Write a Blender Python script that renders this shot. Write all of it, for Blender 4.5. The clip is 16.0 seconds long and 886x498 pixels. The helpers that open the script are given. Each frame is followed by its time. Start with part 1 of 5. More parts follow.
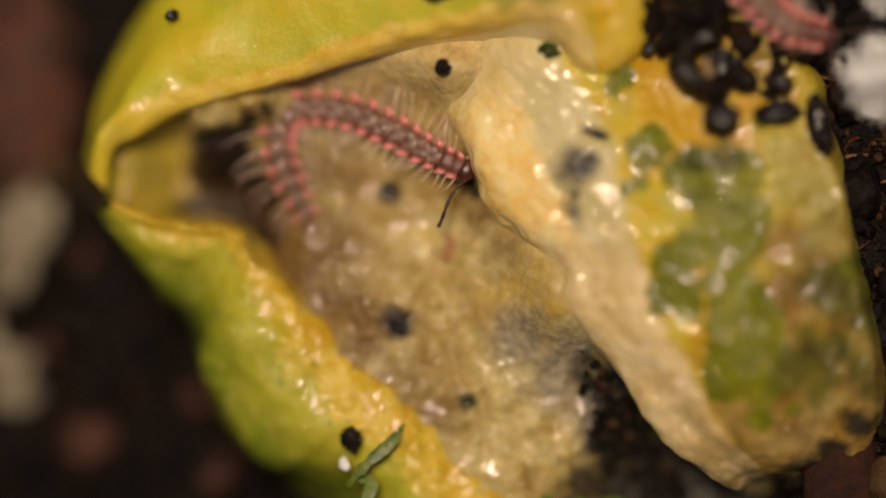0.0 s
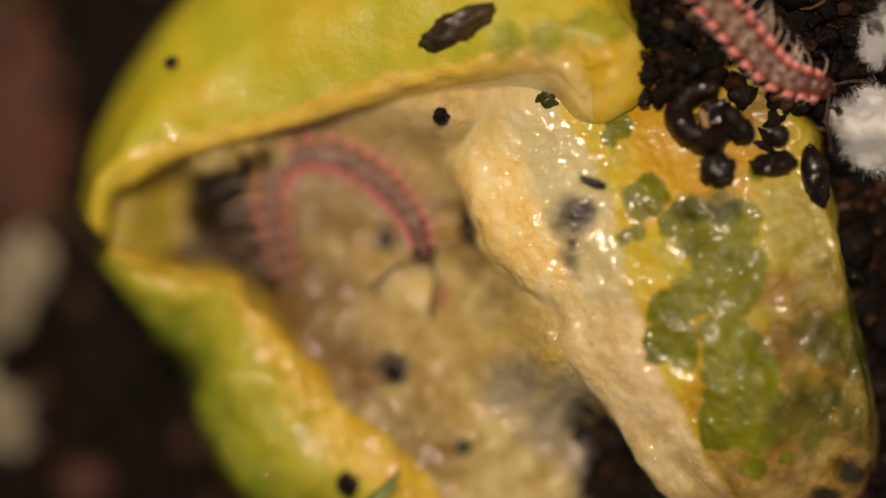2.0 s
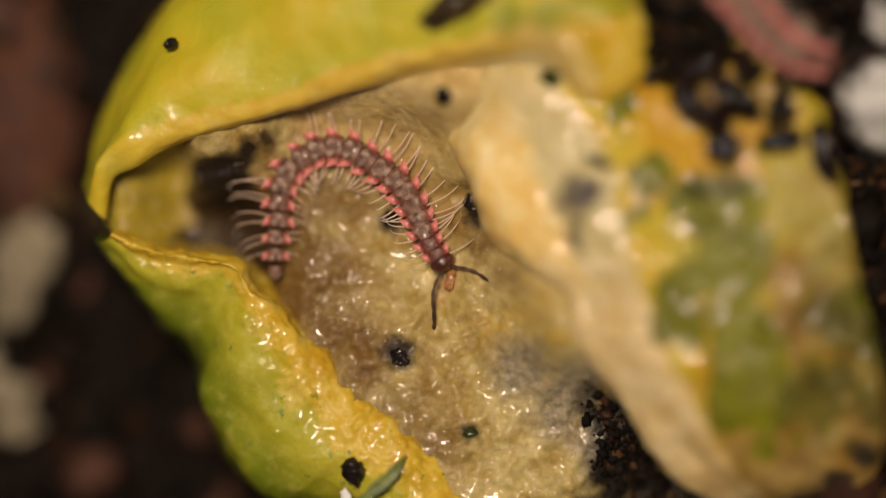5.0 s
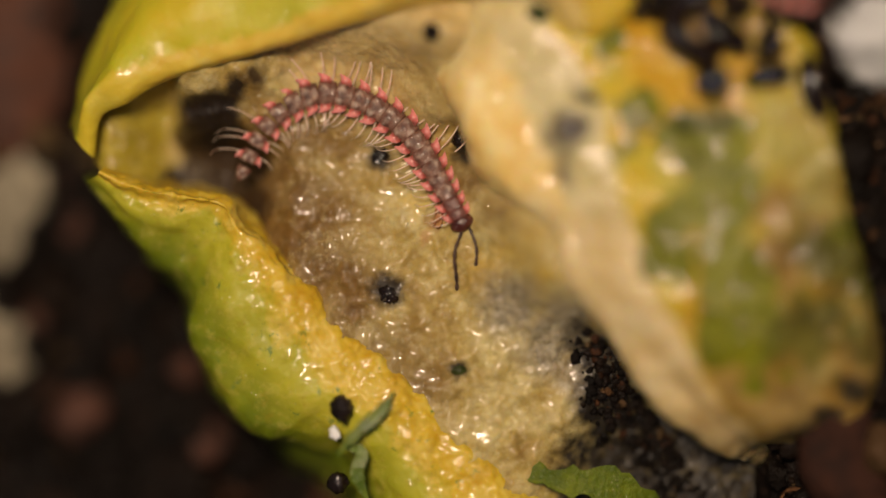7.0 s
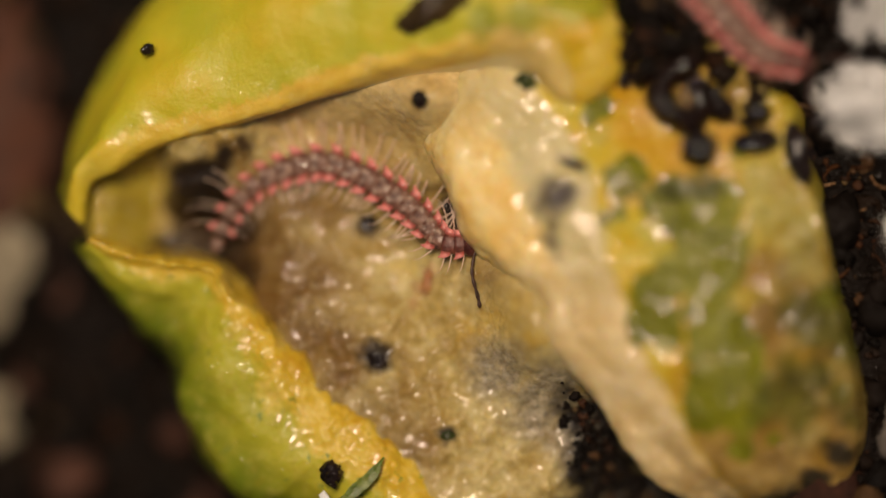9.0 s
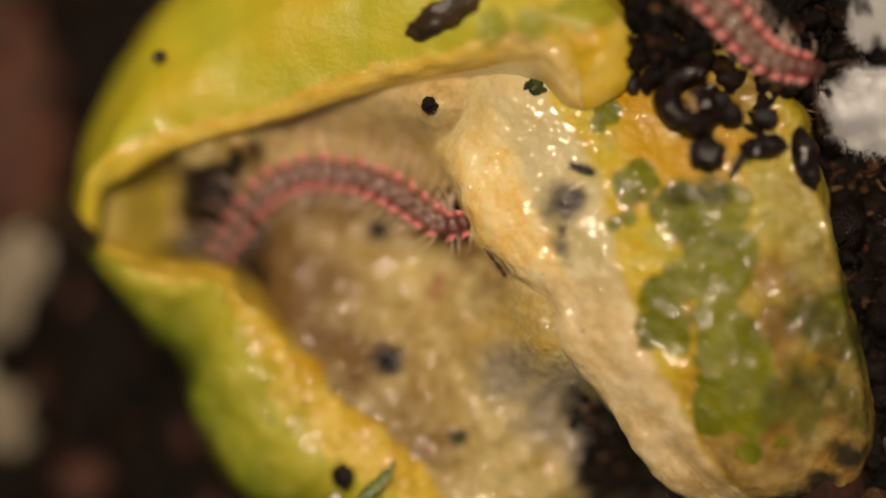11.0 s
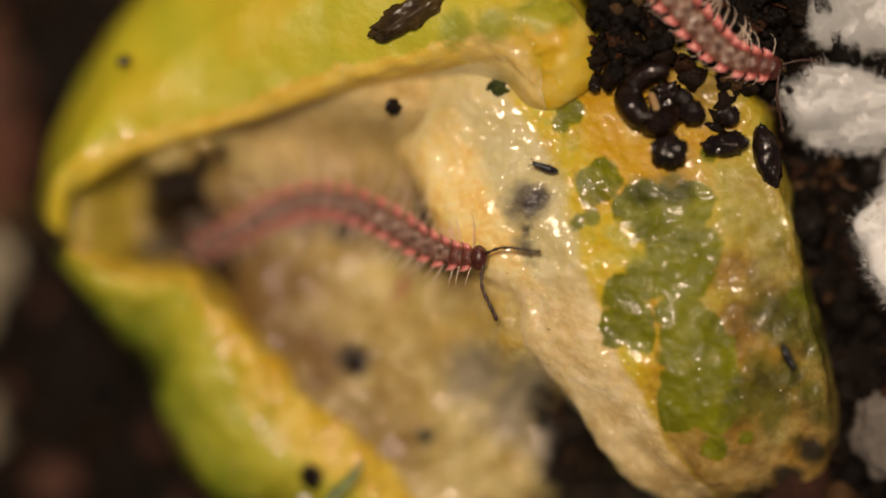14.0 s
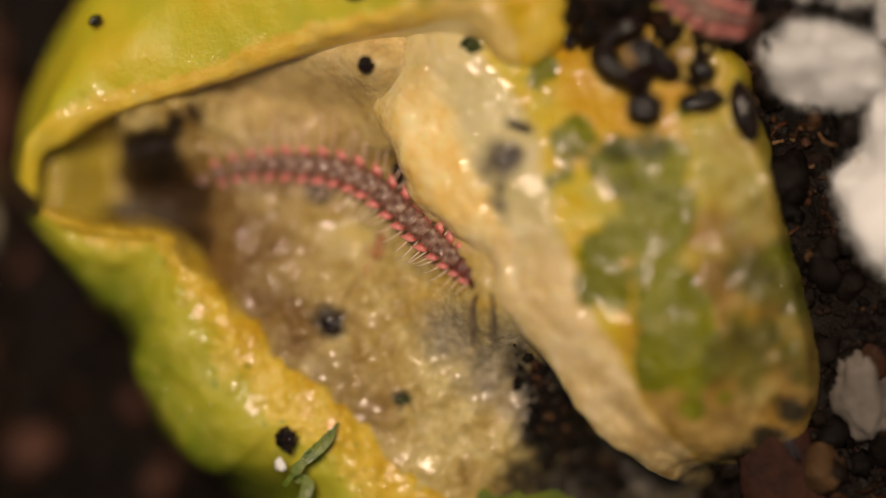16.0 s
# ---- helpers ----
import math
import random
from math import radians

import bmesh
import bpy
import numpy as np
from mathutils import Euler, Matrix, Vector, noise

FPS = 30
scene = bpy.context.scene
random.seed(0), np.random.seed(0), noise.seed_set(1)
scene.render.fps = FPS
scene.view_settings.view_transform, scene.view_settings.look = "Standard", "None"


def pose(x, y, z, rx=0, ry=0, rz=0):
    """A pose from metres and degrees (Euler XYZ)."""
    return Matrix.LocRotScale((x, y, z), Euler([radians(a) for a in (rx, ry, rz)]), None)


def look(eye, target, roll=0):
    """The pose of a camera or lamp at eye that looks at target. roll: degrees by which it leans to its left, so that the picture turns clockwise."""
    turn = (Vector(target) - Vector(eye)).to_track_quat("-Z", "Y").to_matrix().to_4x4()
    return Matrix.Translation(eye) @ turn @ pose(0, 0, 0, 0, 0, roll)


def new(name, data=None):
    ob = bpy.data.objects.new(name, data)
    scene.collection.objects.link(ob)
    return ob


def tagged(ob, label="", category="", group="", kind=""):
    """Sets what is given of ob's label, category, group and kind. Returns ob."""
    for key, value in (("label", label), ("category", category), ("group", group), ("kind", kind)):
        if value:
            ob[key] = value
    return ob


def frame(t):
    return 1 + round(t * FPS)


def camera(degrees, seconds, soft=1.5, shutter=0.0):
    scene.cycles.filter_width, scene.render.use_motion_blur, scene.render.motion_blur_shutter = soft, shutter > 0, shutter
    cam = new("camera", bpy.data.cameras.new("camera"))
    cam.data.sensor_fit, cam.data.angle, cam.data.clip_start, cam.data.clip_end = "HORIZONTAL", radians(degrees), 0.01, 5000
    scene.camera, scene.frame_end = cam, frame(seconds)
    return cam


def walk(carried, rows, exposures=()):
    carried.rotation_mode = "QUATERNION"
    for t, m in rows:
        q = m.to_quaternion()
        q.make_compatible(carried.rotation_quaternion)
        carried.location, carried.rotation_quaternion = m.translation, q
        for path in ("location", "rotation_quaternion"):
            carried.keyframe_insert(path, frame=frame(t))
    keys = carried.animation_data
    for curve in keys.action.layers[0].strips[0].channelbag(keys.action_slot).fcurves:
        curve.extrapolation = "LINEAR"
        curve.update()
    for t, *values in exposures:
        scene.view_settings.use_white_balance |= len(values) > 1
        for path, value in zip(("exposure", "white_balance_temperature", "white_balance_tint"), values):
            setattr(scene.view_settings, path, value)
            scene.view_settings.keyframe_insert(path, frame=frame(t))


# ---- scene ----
# Lengths in the plans below are millimetres; MM turns them into metres.
MM = 0.001
cam = camera(11.0, 16.0, soft=1.5)
FOCUS = 0.3120
cam.data.dof.use_dof = True
cam.data.dof.focus_distance = FOCUS
cam.data.dof.aperture_fstop = 3.1
PATH = [
    (0.0, 0.00000, -0.00000, 0.31285, -0.002, -0.002, 0.000),
    (0.5, 0.00086, 0.00168, 0.31354, -0.413, 0.069, -0.205),
    (1.0, -0.00174, 0.00231, 0.31469, -0.331, -0.204, -0.198),
    (1.5, -0.00630, 0.00307, 0.31538, -0.122, -1.027, -0.291),
    (2.0, -0.00607, 0.00296, 0.31490, 0.042, -1.145, 0.310),
    (2.5, 0.00109, 0.00284, 0.31284, 0.200, -0.170, 0.052),
    (3.0, 0.00356, 0.00298, 0.31104, 0.115, 0.425, -0.046),
    (3.5, 0.00344, 0.00236, 0.31048, 0.139, 0.692, -0.059),
    (4.0, 0.00222, 0.00204, 0.31026, 0.348, 0.516, 0.001),
    (4.5, 0.00286, 0.00228, 0.31019, 0.003, 0.650, -0.105),
    (7.0, 0.00450, -0.00305, 0.30951, 0.137, 0.708, -0.265),
    (7.5, 0.00453, -0.00377, 0.31048, 0.058, 0.645, -0.275),
    (8.0, 0.00529, -0.00410, 0.31159, 0.196, 0.572, -0.463),
    (8.5, 0.00409, -0.00131, 0.31178, 0.338, 0.500, -0.447),
    (9.0, 0.00150, -0.00136, 0.31170, 0.650, 0.008, -0.519),
    (11.5, 0.00048, 0.00165, 0.31483, 0.163, -0.047, -0.702),
    (12.0, 0.00043, 0.00163, 0.31526, 0.255, 0.289, -0.529),
    (12.5, 0.00222, -0.00028, 0.31617, 0.520, 0.695, -0.613),
    (13.0, 0.00482, -0.00043, 0.31644, 0.456, 0.852, -0.573),
    (13.5, 0.00591, 0.00289, 0.31672, 0.212, 0.150, -1.402),
    (14.0, 0.00218, 0.00224, 0.31610, 0.048, -0.182, -1.309),
    (14.5, 0.00669, 0.00285, 0.31533, -0.007, 0.050, -1.305),
    (15.0, 0.00891, 0.00022, 0.31462, 0.518, 0.478, -1.324),
    (15.5, 0.01019, -0.00052, 0.31329, 0.390, 0.694, -1.610),
    (16.0, 0.01099, -0.00099, 0.31238, 0.093, 1.137, -1.604),
]
walk(cam, [(t, pose(x, y, z, rx, ry, rz)) for t, x, y, z, rx, ry, rz in PATH], [(0.0, -0.74, 7450, 15), (16.0, -0.74, 7450, 15)])

# ---- light ----
SUN_EL, SUN_AZ = 78.0, -25.0          # azimuth from +y towards +x
world = bpy.data.worlds.new("sky")
scene.world = world
world.use_nodes = True
_bg = world.node_tree.nodes["Background"]
_sky = world.node_tree.nodes.new("ShaderNodeTexSky")
_sky.sky_type = "NISHITA"
_sky.sun_disc = False
_sky.sun_elevation = radians(SUN_EL)
_sky.sun_rotation = radians(SUN_AZ)
world.node_tree.links.new(_sky.outputs[0], _bg.inputs[0])
_bg.inputs[1].default_value = 0.027
sun = new("sun", bpy.data.lights.new("sun", "SUN"))
sun.data.energy = 4.6
sun.data.angle = radians(12.0)
sun.data.color = (1.0, 0.86, 0.705)
_d = Vector((math.sin(radians(SUN_AZ)) * math.cos(radians(SUN_EL)), math.cos(radians(SUN_AZ)) * math.cos(radians(SUN_EL)), math.sin(radians(SUN_EL))))
sun.matrix_world = look(_d * 2, (0, 0, 0))


# ---- materials ----
class Mat:
    """A small builder of node materials; scales are per metre of the object's own space."""

    def __init__(self, name):
        self.m = bpy.data.materials.new(name)
        self.m.use_nodes = True
        self.t = self.m.node_tree
        self.b = self.t.nodes["Principled BSDF"]
        self.co = self.t.nodes.new("ShaderNodeTexCoord").outputs["Object"]
        self.obj = self.t.nodes.new("ShaderNodeObjectInfo").outputs["Random"]
        self.geo = self.t.nodes.new("ShaderNodeNewGeometry")
        self.isl = self.geo.outputs["Random Per Island"]

    def put(self, sock, v):
        if hasattr(v, "links"):
            self.t.links.new(v, sock)
        elif isinstance(v, tuple) and len(v) == 3 and sock.type == "RGBA":
            sock.default_value = (*v, 1)
        else:
            sock.default_value = v

    def noise(self, scale, detail=4, rough=0.55, distort=0.0, co=None):
        n = self.t.nodes.new("ShaderNodeTexNoise")
        self.put(n.inputs["Vector"], co or self.co)
        for k, v in (("Scale", scale), ("Detail", detail), ("Roughness", rough), ("Distortion", distort)):
            n.inputs[k].default_value = v
        return n.outputs["Fac"]

    def cells(self, scale, feature="F1", smooth=0.0):
        n = self.t.nodes.new("ShaderNodeTexVoronoi")
        n.feature = feature
        self.put(n.inputs["Vector"], self.co)
        n.inputs["Scale"].default_value = scale
        return n.outputs["Distance"]

    def ramp(self, fac, *stops):
        r = self.t.nodes.new("ShaderNodeValToRGB")
        while len(r.color_ramp.elements) < len(stops):
            r.color_ramp.elements.new(0.5)
        for e, (p, c) in zip(r.color_ramp.elements, stops):
            e.position = p
            e.color = (*c, 1) if isinstance(c, tuple) else (c, c, c, 1)
        self.put(r.inputs[0], fac)
        return r.outputs[0]

    def mix(self, fac, a, b):
        n = self.t.nodes.new("ShaderNodeMix")
        n.data_type = "RGBA"
        self.put(n.inputs[0], fac)
        self.put(n.inputs[6], a)
        self.put(n.inputs[7], b)
        return n.outputs[2]

    def math(self, op, a, b=0.0, c=0.0):
        n = self.t.nodes.new("ShaderNodeMath")
        n.operation = op
        for s, v in zip(n.inputs, (a, b, c)):
            self.put(s, v)
        return n.outputs[0]

    def uv(self):
        n = self.t.nodes.new("ShaderNodeUVMap")
        s = self.t.nodes.new("ShaderNodeSeparateXYZ")
        self.t.links.new(n.outputs[0], s.inputs[0])
        return s.outputs[0], s.outputs[1]

    def blobs(self, spots, wobble=1.2, scale=700):
        """Field that is below zero inside round patches (x, y, radius in mm) with a ragged outline, in mm."""
        s = self.t.nodes.new("ShaderNodeSeparateXYZ")
        self.t.links.new(self.co, s.inputs[0])
        out = None
        for x, y, r in spots:
            dx = self.math("SUBTRACT", s.outputs[0], x * MM)
            dy = self.math("SUBTRACT", s.outputs[1], y * MM)
            d = self.math("SQRT", self.math("ADD", self.math("MULTIPLY", dx, dx), self.math("MULTIPLY", dy, dy)))
            d = self.math("SUBTRACT", self.math("MULTIPLY", d, 1000.0), r)
            out = d if out is None else self.math("MINIMUM", out, d)
        n = self.math("MULTIPLY", self.math("SUBTRACT", self.noise(scale, 5, 0.6), 0.5), 2 * wobble)
        n = self.math("ADD", n, self.math("MULTIPLY", self.math("SUBTRACT", self.noise(scale * 0.4, 2, 0.5), 0.5), 2.4 * wobble))
        return self.math("ADD", out, n)

    def inside(self, field, soft=0.3):
        n = self.t.nodes.new("ShaderNodeMapRange")
        self.put(n.inputs[0], field)
        for i, v in ((1, soft), (2, -soft), (3, 0.0), (4, 1.0)):
            n.inputs[i].default_value = v
        return n.outputs[0]

    def bump(self, height, dist, strength=1.0, normal=None):
        n = self.t.nodes.new("ShaderNodeBump")
        n.inputs["Strength"].default_value = strength
        n.inputs["Distance"].default_value = dist
        self.put(n.inputs["Height"], height)
        if normal:
            self.put(n.inputs["Normal"], normal)
        return n.outputs[0]

    def dome(self, scale, few, reach=0.48):
        """Rounded droplets, one to a cell, of which the part few is left out."""
        d = self.math("MULTIPLY", self.cells(scale), 1.0 / reach)
        h = self.math("MAXIMUM", 0.0, self.math("SUBTRACT", 1.0, self.math("MULTIPLY", d, d)))
        return self.math("MULTIPLY", h, self.ramp(self.noise(scale * 0.37, 3, 0.7), (few, 0.0), (few + 0.1, 1.0)))

    def beads(self, normal=None, scale=1100, slope=1.0, few=0.5):
        """The uneven surface of the water film, whose droplets and ripples break the sun into glints."""
        ripple = self.bump(self.noise(scale * 0.6, 1), 0.07 * slope / scale, 1.0, normal)
        big = self.bump(self.dome(scale, few), 0.2 * slope / scale, 1.0, ripple)
        return self.bump(self.dome(scale * 1.7, few), 0.1 * slope / scale, 1.0, big)

    def wet(self, low, high, scale=350):
        """A patchy film of water: strength of the coat."""
        return self.ramp(self.noise(scale, 3, 0.6), (0.38, low), (0.62, high))

    def done(self, color, rough=0.5, normal=None, sss=0.0, radius=(1, 0.5, 0.2), depth=0.001, coat=0.0, spec=0.5, film=None):
        b = self.b.inputs
        self.put(b["Base Color"], color)
        self.put(b["Roughness"], rough)
        b["Specular IOR Level"].default_value = spec
        self.put(b["Coat Weight"], coat)
        b["Coat Roughness"].default_value = 0.11
        b["Coat IOR"].default_value = 1.5
        if normal:
            self.put(b["Normal"], normal)
            self.put(b["Coat Normal"], film or normal)
        if sss:
            b["Subsurface Weight"].default_value = sss
            b["Subsurface Radius"].default_value = radius
            b["Subsurface Scale"].default_value = depth
        return self.m


def mat_shell():
    k = Mat("fruit_skin")
    u, v = k.uv()
    big = k.noise(120, 3)
    mid = k.noise(420, 5, 0.6)
    skin = k.ramp(big, (0.32, (0.44, 0.44, 0.028)), (0.5, (0.57, 0.5, 0.032)), (0.64, (0.63, 0.48, 0.032)))
    skin = k.mix(k.ramp(mid, (0.45, 0.0), (0.75, 0.5)), skin, (0.44, 0.46, 0.02))
    skin = k.mix(k.ramp(u, (0.02, 0.5), (0.3, 0.0)), skin, (0.5, 0.5, 0.02))
    flesh = k.ramp(mid, (0.3, (0.7, 0.43, 0.04)), (0.55, (0.78, 0.55, 0.09)), (0.75, (0.8, 0.64, 0.22)))
    flesh = k.mix(k.ramp(u, (0.12, 0.8), (0.36, 0.0)), flesh, (0.62, 0.5, 0.035))
    edge = k.math("ADD", v, k.math("MULTIPLY", k.math("SUBTRACT", k.noise(900, 5, 0.65), 0.5), 0.12))
    col = k.mix(k.ramp(edge, (0.585, 0.0), (0.62, 1.0)), skin, flesh)
    col = k.mix(k.ramp(k.math("ADD", edge, k.ramp(u, (0.2, 0.05), (0.4, 0.0))), (0.84, 0.0), (0.87, 1.0)), col, k.mix(k.ramp(u, (0.25, 0.0), (0.4, 1.0)), (0.5, 0.38, 0.035), (0.78, 0.66, 0.34)))
    tail = k.ramp(u, (0.74, 0.0), (0.86, 1.0))
    col = k.mix(k.math("MULTIPLY", tail, k.ramp(k.noise(300, 3), (0.38, 1.0), (0.6, 0.3))), col, (0.66, 0.4, 0.03))
    dots = k.ramp(k.cells(1300), (0.1, 0.5), (0.2, 0.0))
    col = k.mix(k.math("MULTIPLY", dots, k.ramp(k.noise(500, 3), (0.45, 0.0), (0.6, 0.6))), col, (0.62, 0.5, 0.05))
    strip = k.math("MULTIPLY", k.ramp(u, (0.68, 0.0), (0.78, 1.0)), k.math("MULTIPLY", k.ramp(edge, (0.54, 0.0), (0.6, 1.0)), k.ramp(edge, (0.84, 1.0), (0.92, 0.2))))
    col = k.mix(strip, col, k.ramp(mid, (0.3, (0.6, 0.4, 0.08)), (0.7, (0.76, 0.6, 0.25))))
    moss = k.inside(k.blobs([(*(9.85, 18.09), 1.6), (*(6.77, 17.70), 1.3), (*(11.77, 17.32), 1.0), (*(4.47, 17.51), 1.2)], 1.6, 450), 0.5)
    col = k.mix(k.math("MULTIPLY", moss, 0.7), col, (0.2, 0.26, 0.012))
    b1 = k.bump(k.noise(260, 4), 0.0006, 0.35)
    b2 = k.bump(k.noise(2600, 4, 0.6), 0.00012, 0.5, b1)
    film = k.beads(b1, 1500, 0.8)
    wet = k.math("MULTIPLY", k.ramp(edge, (0.5, 0.08), (0.6, 1.0)), k.wet(0.1, 1.0, 450))
    return k.done(col, 0.5, b2, 0.3, (1, 0.6, 0.15), 0.0015, wet, 0.45, film)


def mat_fold():
    k = Mat("fold_flesh")
    mid = k.noise(420, 4, 0.6)
    col = k.ramp(k.noise(190, 3), (0.34, (0.6, 0.35, 0.014)), (0.52, (0.68, 0.45, 0.025)), (0.66, (0.72, 0.54, 0.09)))
    col = k.mix(k.ramp(mid, (0.5, 0.0), (0.7, 0.5)), col, (0.74, 0.6, 0.2))
    moss = k.inside(k.blobs([(9.85, 18.6, 1.6), (6.77, 18.6, 1.5), (11.77, 18.2, 1.0), (4.47, 18.1, 1.3), (10.9, 17.9, 0.8)], 1.2, 450), 0.4)
    col = k.mix(k.math("MULTIPLY", moss, 0.85), col, k.ramp(mid, (0.35, (0.22, 0.27, 0.012)), (0.65, (0.4, 0.4, 0.025))))
    b1 = k.bump(k.noise(420, 3), 0.0004, 0.35)
    inner = k.inside(k.blobs([(8.6, 15.4, 1.5), (9.2, 13.9, 1.2), (7.0, 16.6, 1.0), (9.4, 12.6, 0.8)], 0.8, 600), 0.5)
    return k.done(col, 0.45, k.bump(k.noise(2200, 3, 0.6), 0.0001, 0.4, b1), 0.4, (1, 0.6, 0.15), 0.001, k.math("ADD", 0.3, k.math("MULTIPLY", inner, 0.7)), 0.4, k.beads(b1, 900, 1.0, 0.38))


def mat_rim():
    k = Mat("rim_skin")
    u, v = k.uv()
    mid = k.noise(420, 5, 0.6)
    skin = k.ramp(k.noise(170, 3), (0.3, (0.13, 0.165, 0.006)), (0.5, (0.23, 0.26, 0.01)), (0.68, (0.4, 0.35, 0.02)))
    flesh = k.ramp(mid, (0.3, (0.54, 0.31, 0.018)), (0.5, (0.64, 0.43, 0.035)), (0.7, (0.72, 0.55, 0.13)))
    skin = k.mix(k.ramp(k.math("ADD", v, k.math("MULTIPLY", k.noise(160, 2), 0.3)), (0.42, 0.0), (0.62, 0.75)), skin, (0.5, 0.46, 0.04))
    # deeper green low on the outer side, its shading put into the colour
    skin = k.mix(k.ramp(k.math("ADD", v, k.math("MULTIPLY", k.noise(140, 2), 0.2)), (0.3, 0.75), (0.52, 0.0)), skin, (0.13, 0.19, 0.009))
    edge = k.math("ADD", v, k.math("MULTIPLY", k.math("SUBTRACT", k.noise(420, 5, 0.65), 0.5), 0.42))
    col = k.mix(k.ramp(edge, (0.52, 0.0), (0.62, 1.0)), skin, flesh)
    flecks = k.ramp(k.noise(800, 4, 0.7), (0.62, 0.0), (0.68, 0.8))
    col = k.mix(flecks, col, (0.12, 0.2, 0.03))
    b1 = k.bump(k.noise(300, 3), 0.0006, 0.3)
    b2 = k.bump(k.noise(1500, 3, 0.5), 0.00008, 0.4, b1)
    film = k.beads(b1, 1300, 0.9, 0.5)
    col = k.mix(k.ramp(k.noise(900, 5, 0.7), (0.5, 0.0), (0.66, 0.3)), col, (0.62, 0.5, 0.12))
    col = k.mix(k.ramp(k.noise(760, 5, 0.7), (0.32, 0.4), (0.42, 0.0)), col, (0.3, 0.22, 0.012))
    return k.done(col, 0.5, b2, 0.22, (1, 0.6, 0.15), 0.0013, k.ramp(k.noise(300, 3, 0.6), (0.42, 0.08), (0.6, 0.9)), 0.3, film)


def mat_flap():
    k = Mat("flap_flesh_and_skin")
    u, v = k.uv()
    mid = k.noise(480, 5, 0.62)
    fine = k.noise(1500, 4, 0.6)
    flesh = k.ramp(mid, (0.28, (0.72, 0.4, 0.07)), (0.4, (0.83, 0.56, 0.17)), (0.52, (0.88, 0.68, 0.29)), (0.68, (0.9, 0.77, 0.42)))
    glass = k.ramp(mid, (0.3, (0.54, 0.46, 0.2)), (0.7, (0.68, 0.6, 0.34)))
    skin = k.ramp(k.noise(300, 5, 0.65), (0.3, (0.44, 0.24, 0.01)), (0.42, (0.56, 0.36, 0.014)), (0.52, (0.62, 0.46, 0.022)), (0.62, (0.5, 0.43, 0.05)), (0.72, (0.34, 0.34, 0.035)))
    edge = k.math("ADD", v, k.math("MULTIPLY", k.math("SUBTRACT", k.noise(500, 4, 0.6), 0.5), 0.05))
    col = k.mix(k.ramp(edge, (0.3, 0.0), (0.335, 1.0)), flesh, glass)
    low = k.ramp(u, (0.4, 0.0), (0.55, 1.0))
    col = k.mix(low, col, k.ramp(mid, (0.3, (0.58, 0.41, 0.17)), (0.5, (0.71, 0.56, 0.29)), (0.68, (0.8, 0.68, 0.43))))
    col = k.mix(k.ramp(u, (0.1, 1.0), (0.2, 0.0)), col, k.ramp(mid, (0.3, (0.6, 0.48, 0.2)), (0.7, (0.7, 0.6, 0.34))))
    col = k.mix(k.ramp(edge, (0.415, 0.0), (0.435, 1.0)), col, skin)
    outer = k.ramp(edge, (0.42, 0.0), (0.45, 1.0))
    worn = k.math("ADD", v, k.math("MULTIPLY", k.math("SUBTRACT", k.noise(350, 5, 0.65), 0.5), 0.35))
    col = k.mix(k.math("MULTIPLY", k.ramp(u, (0.1, 0.1), (0.3, 0.5), (0.6, 1.0)), k.ramp(worn, (0.5, 0.0), (0.7, 0.95))), col, k.ramp(mid, (0.3, (0.045, 0.038, 0.012)), (0.5, (0.17, 0.125, 0.025)), (0.64, (0.4, 0.33, 0.1))))
    col = k.mix(k.math("MULTIPLY", k.ramp(u, (0.64, 0.0), (0.8, 0.9)), outer), col, k.ramp(k.noise(420, 5, 0.65), (0.32, (0.09, 0.05, 0.014)), (0.5, (0.26, 0.15, 0.025)), (0.66, (0.4, 0.28, 0.09))))
    col = k.mix(k.ramp(u, (0.72, 0.0), (0.88, 0.6)), col, k.ramp(mid, (0.35, (0.24, 0.14, 0.03)), (0.65, (0.56, 0.4, 0.16))))
    pale = k.inside(k.blobs([(22.63, 6.35, 1.37), (24.13, 5.17, 1.29), (25.61, 3.22, 1.14), (25.16, 0.55, 0.91), (20.14, -1.43, 1.06), (25.82, -4.06, 0.61), (26.12, -7.13, 0.53), (25.65, -10.56, 0.84), (24.44, 2.1, 0.91), (22.55, 3.29, 1.14)], 1.4, 500), 0.7)
    col = k.mix(k.math("MULTIPLY", pale, 0.6), col, k.ramp(fine, (0.35, (0.36, 0.32, 0.06)), (0.65, (0.56, 0.5, 0.22))))
    orange = k.inside(k.blobs([(14.68, 9.99, 2.09), (16.38, 8.8, 1.9), (17.68, 7.43, 1.9), (19.2, 6.82, 1.52), (13.97, 12.3, 1.52), (15.9, 12.64, 1.9), (18.2, 12.97, 2.28), (20.42, 9.85, 1.52)], 1.6, 250), 1.2)
    col = k.mix(k.math("MULTIPLY", orange, 0.85), col, k.ramp(mid, (0.35, (0.5, 0.25, 0.008)), (0.65, (0.64, 0.38, 0.02))))
    amber = k.inside(k.blobs([(23.54, -3.24, 1.44), (22.74, -4.75, 1.37), (22.49, 0.61, 1.37), (24.62, -5.94, 1.52), (25.79, -5.21, 1.14), (23.0, -9.73, 1.14), (27.15, -12.12, 1.14), (25.51, -0.99, 0.91)], 1.4, 400), 0.8)
    col = k.mix(k.math("MULTIPLY", amber, 0.8), col, k.ramp(mid, (0.35, (0.13, 0.065, 0.01)), (0.65, (0.36, 0.2, 0.02))))
    stain = k.inside(k.blobs([(18.2, 16.0, 1.6), (22.05, 13.09, 1.6), (21.2, 12.2, 1.0)], 1.8, 400), 1.2)
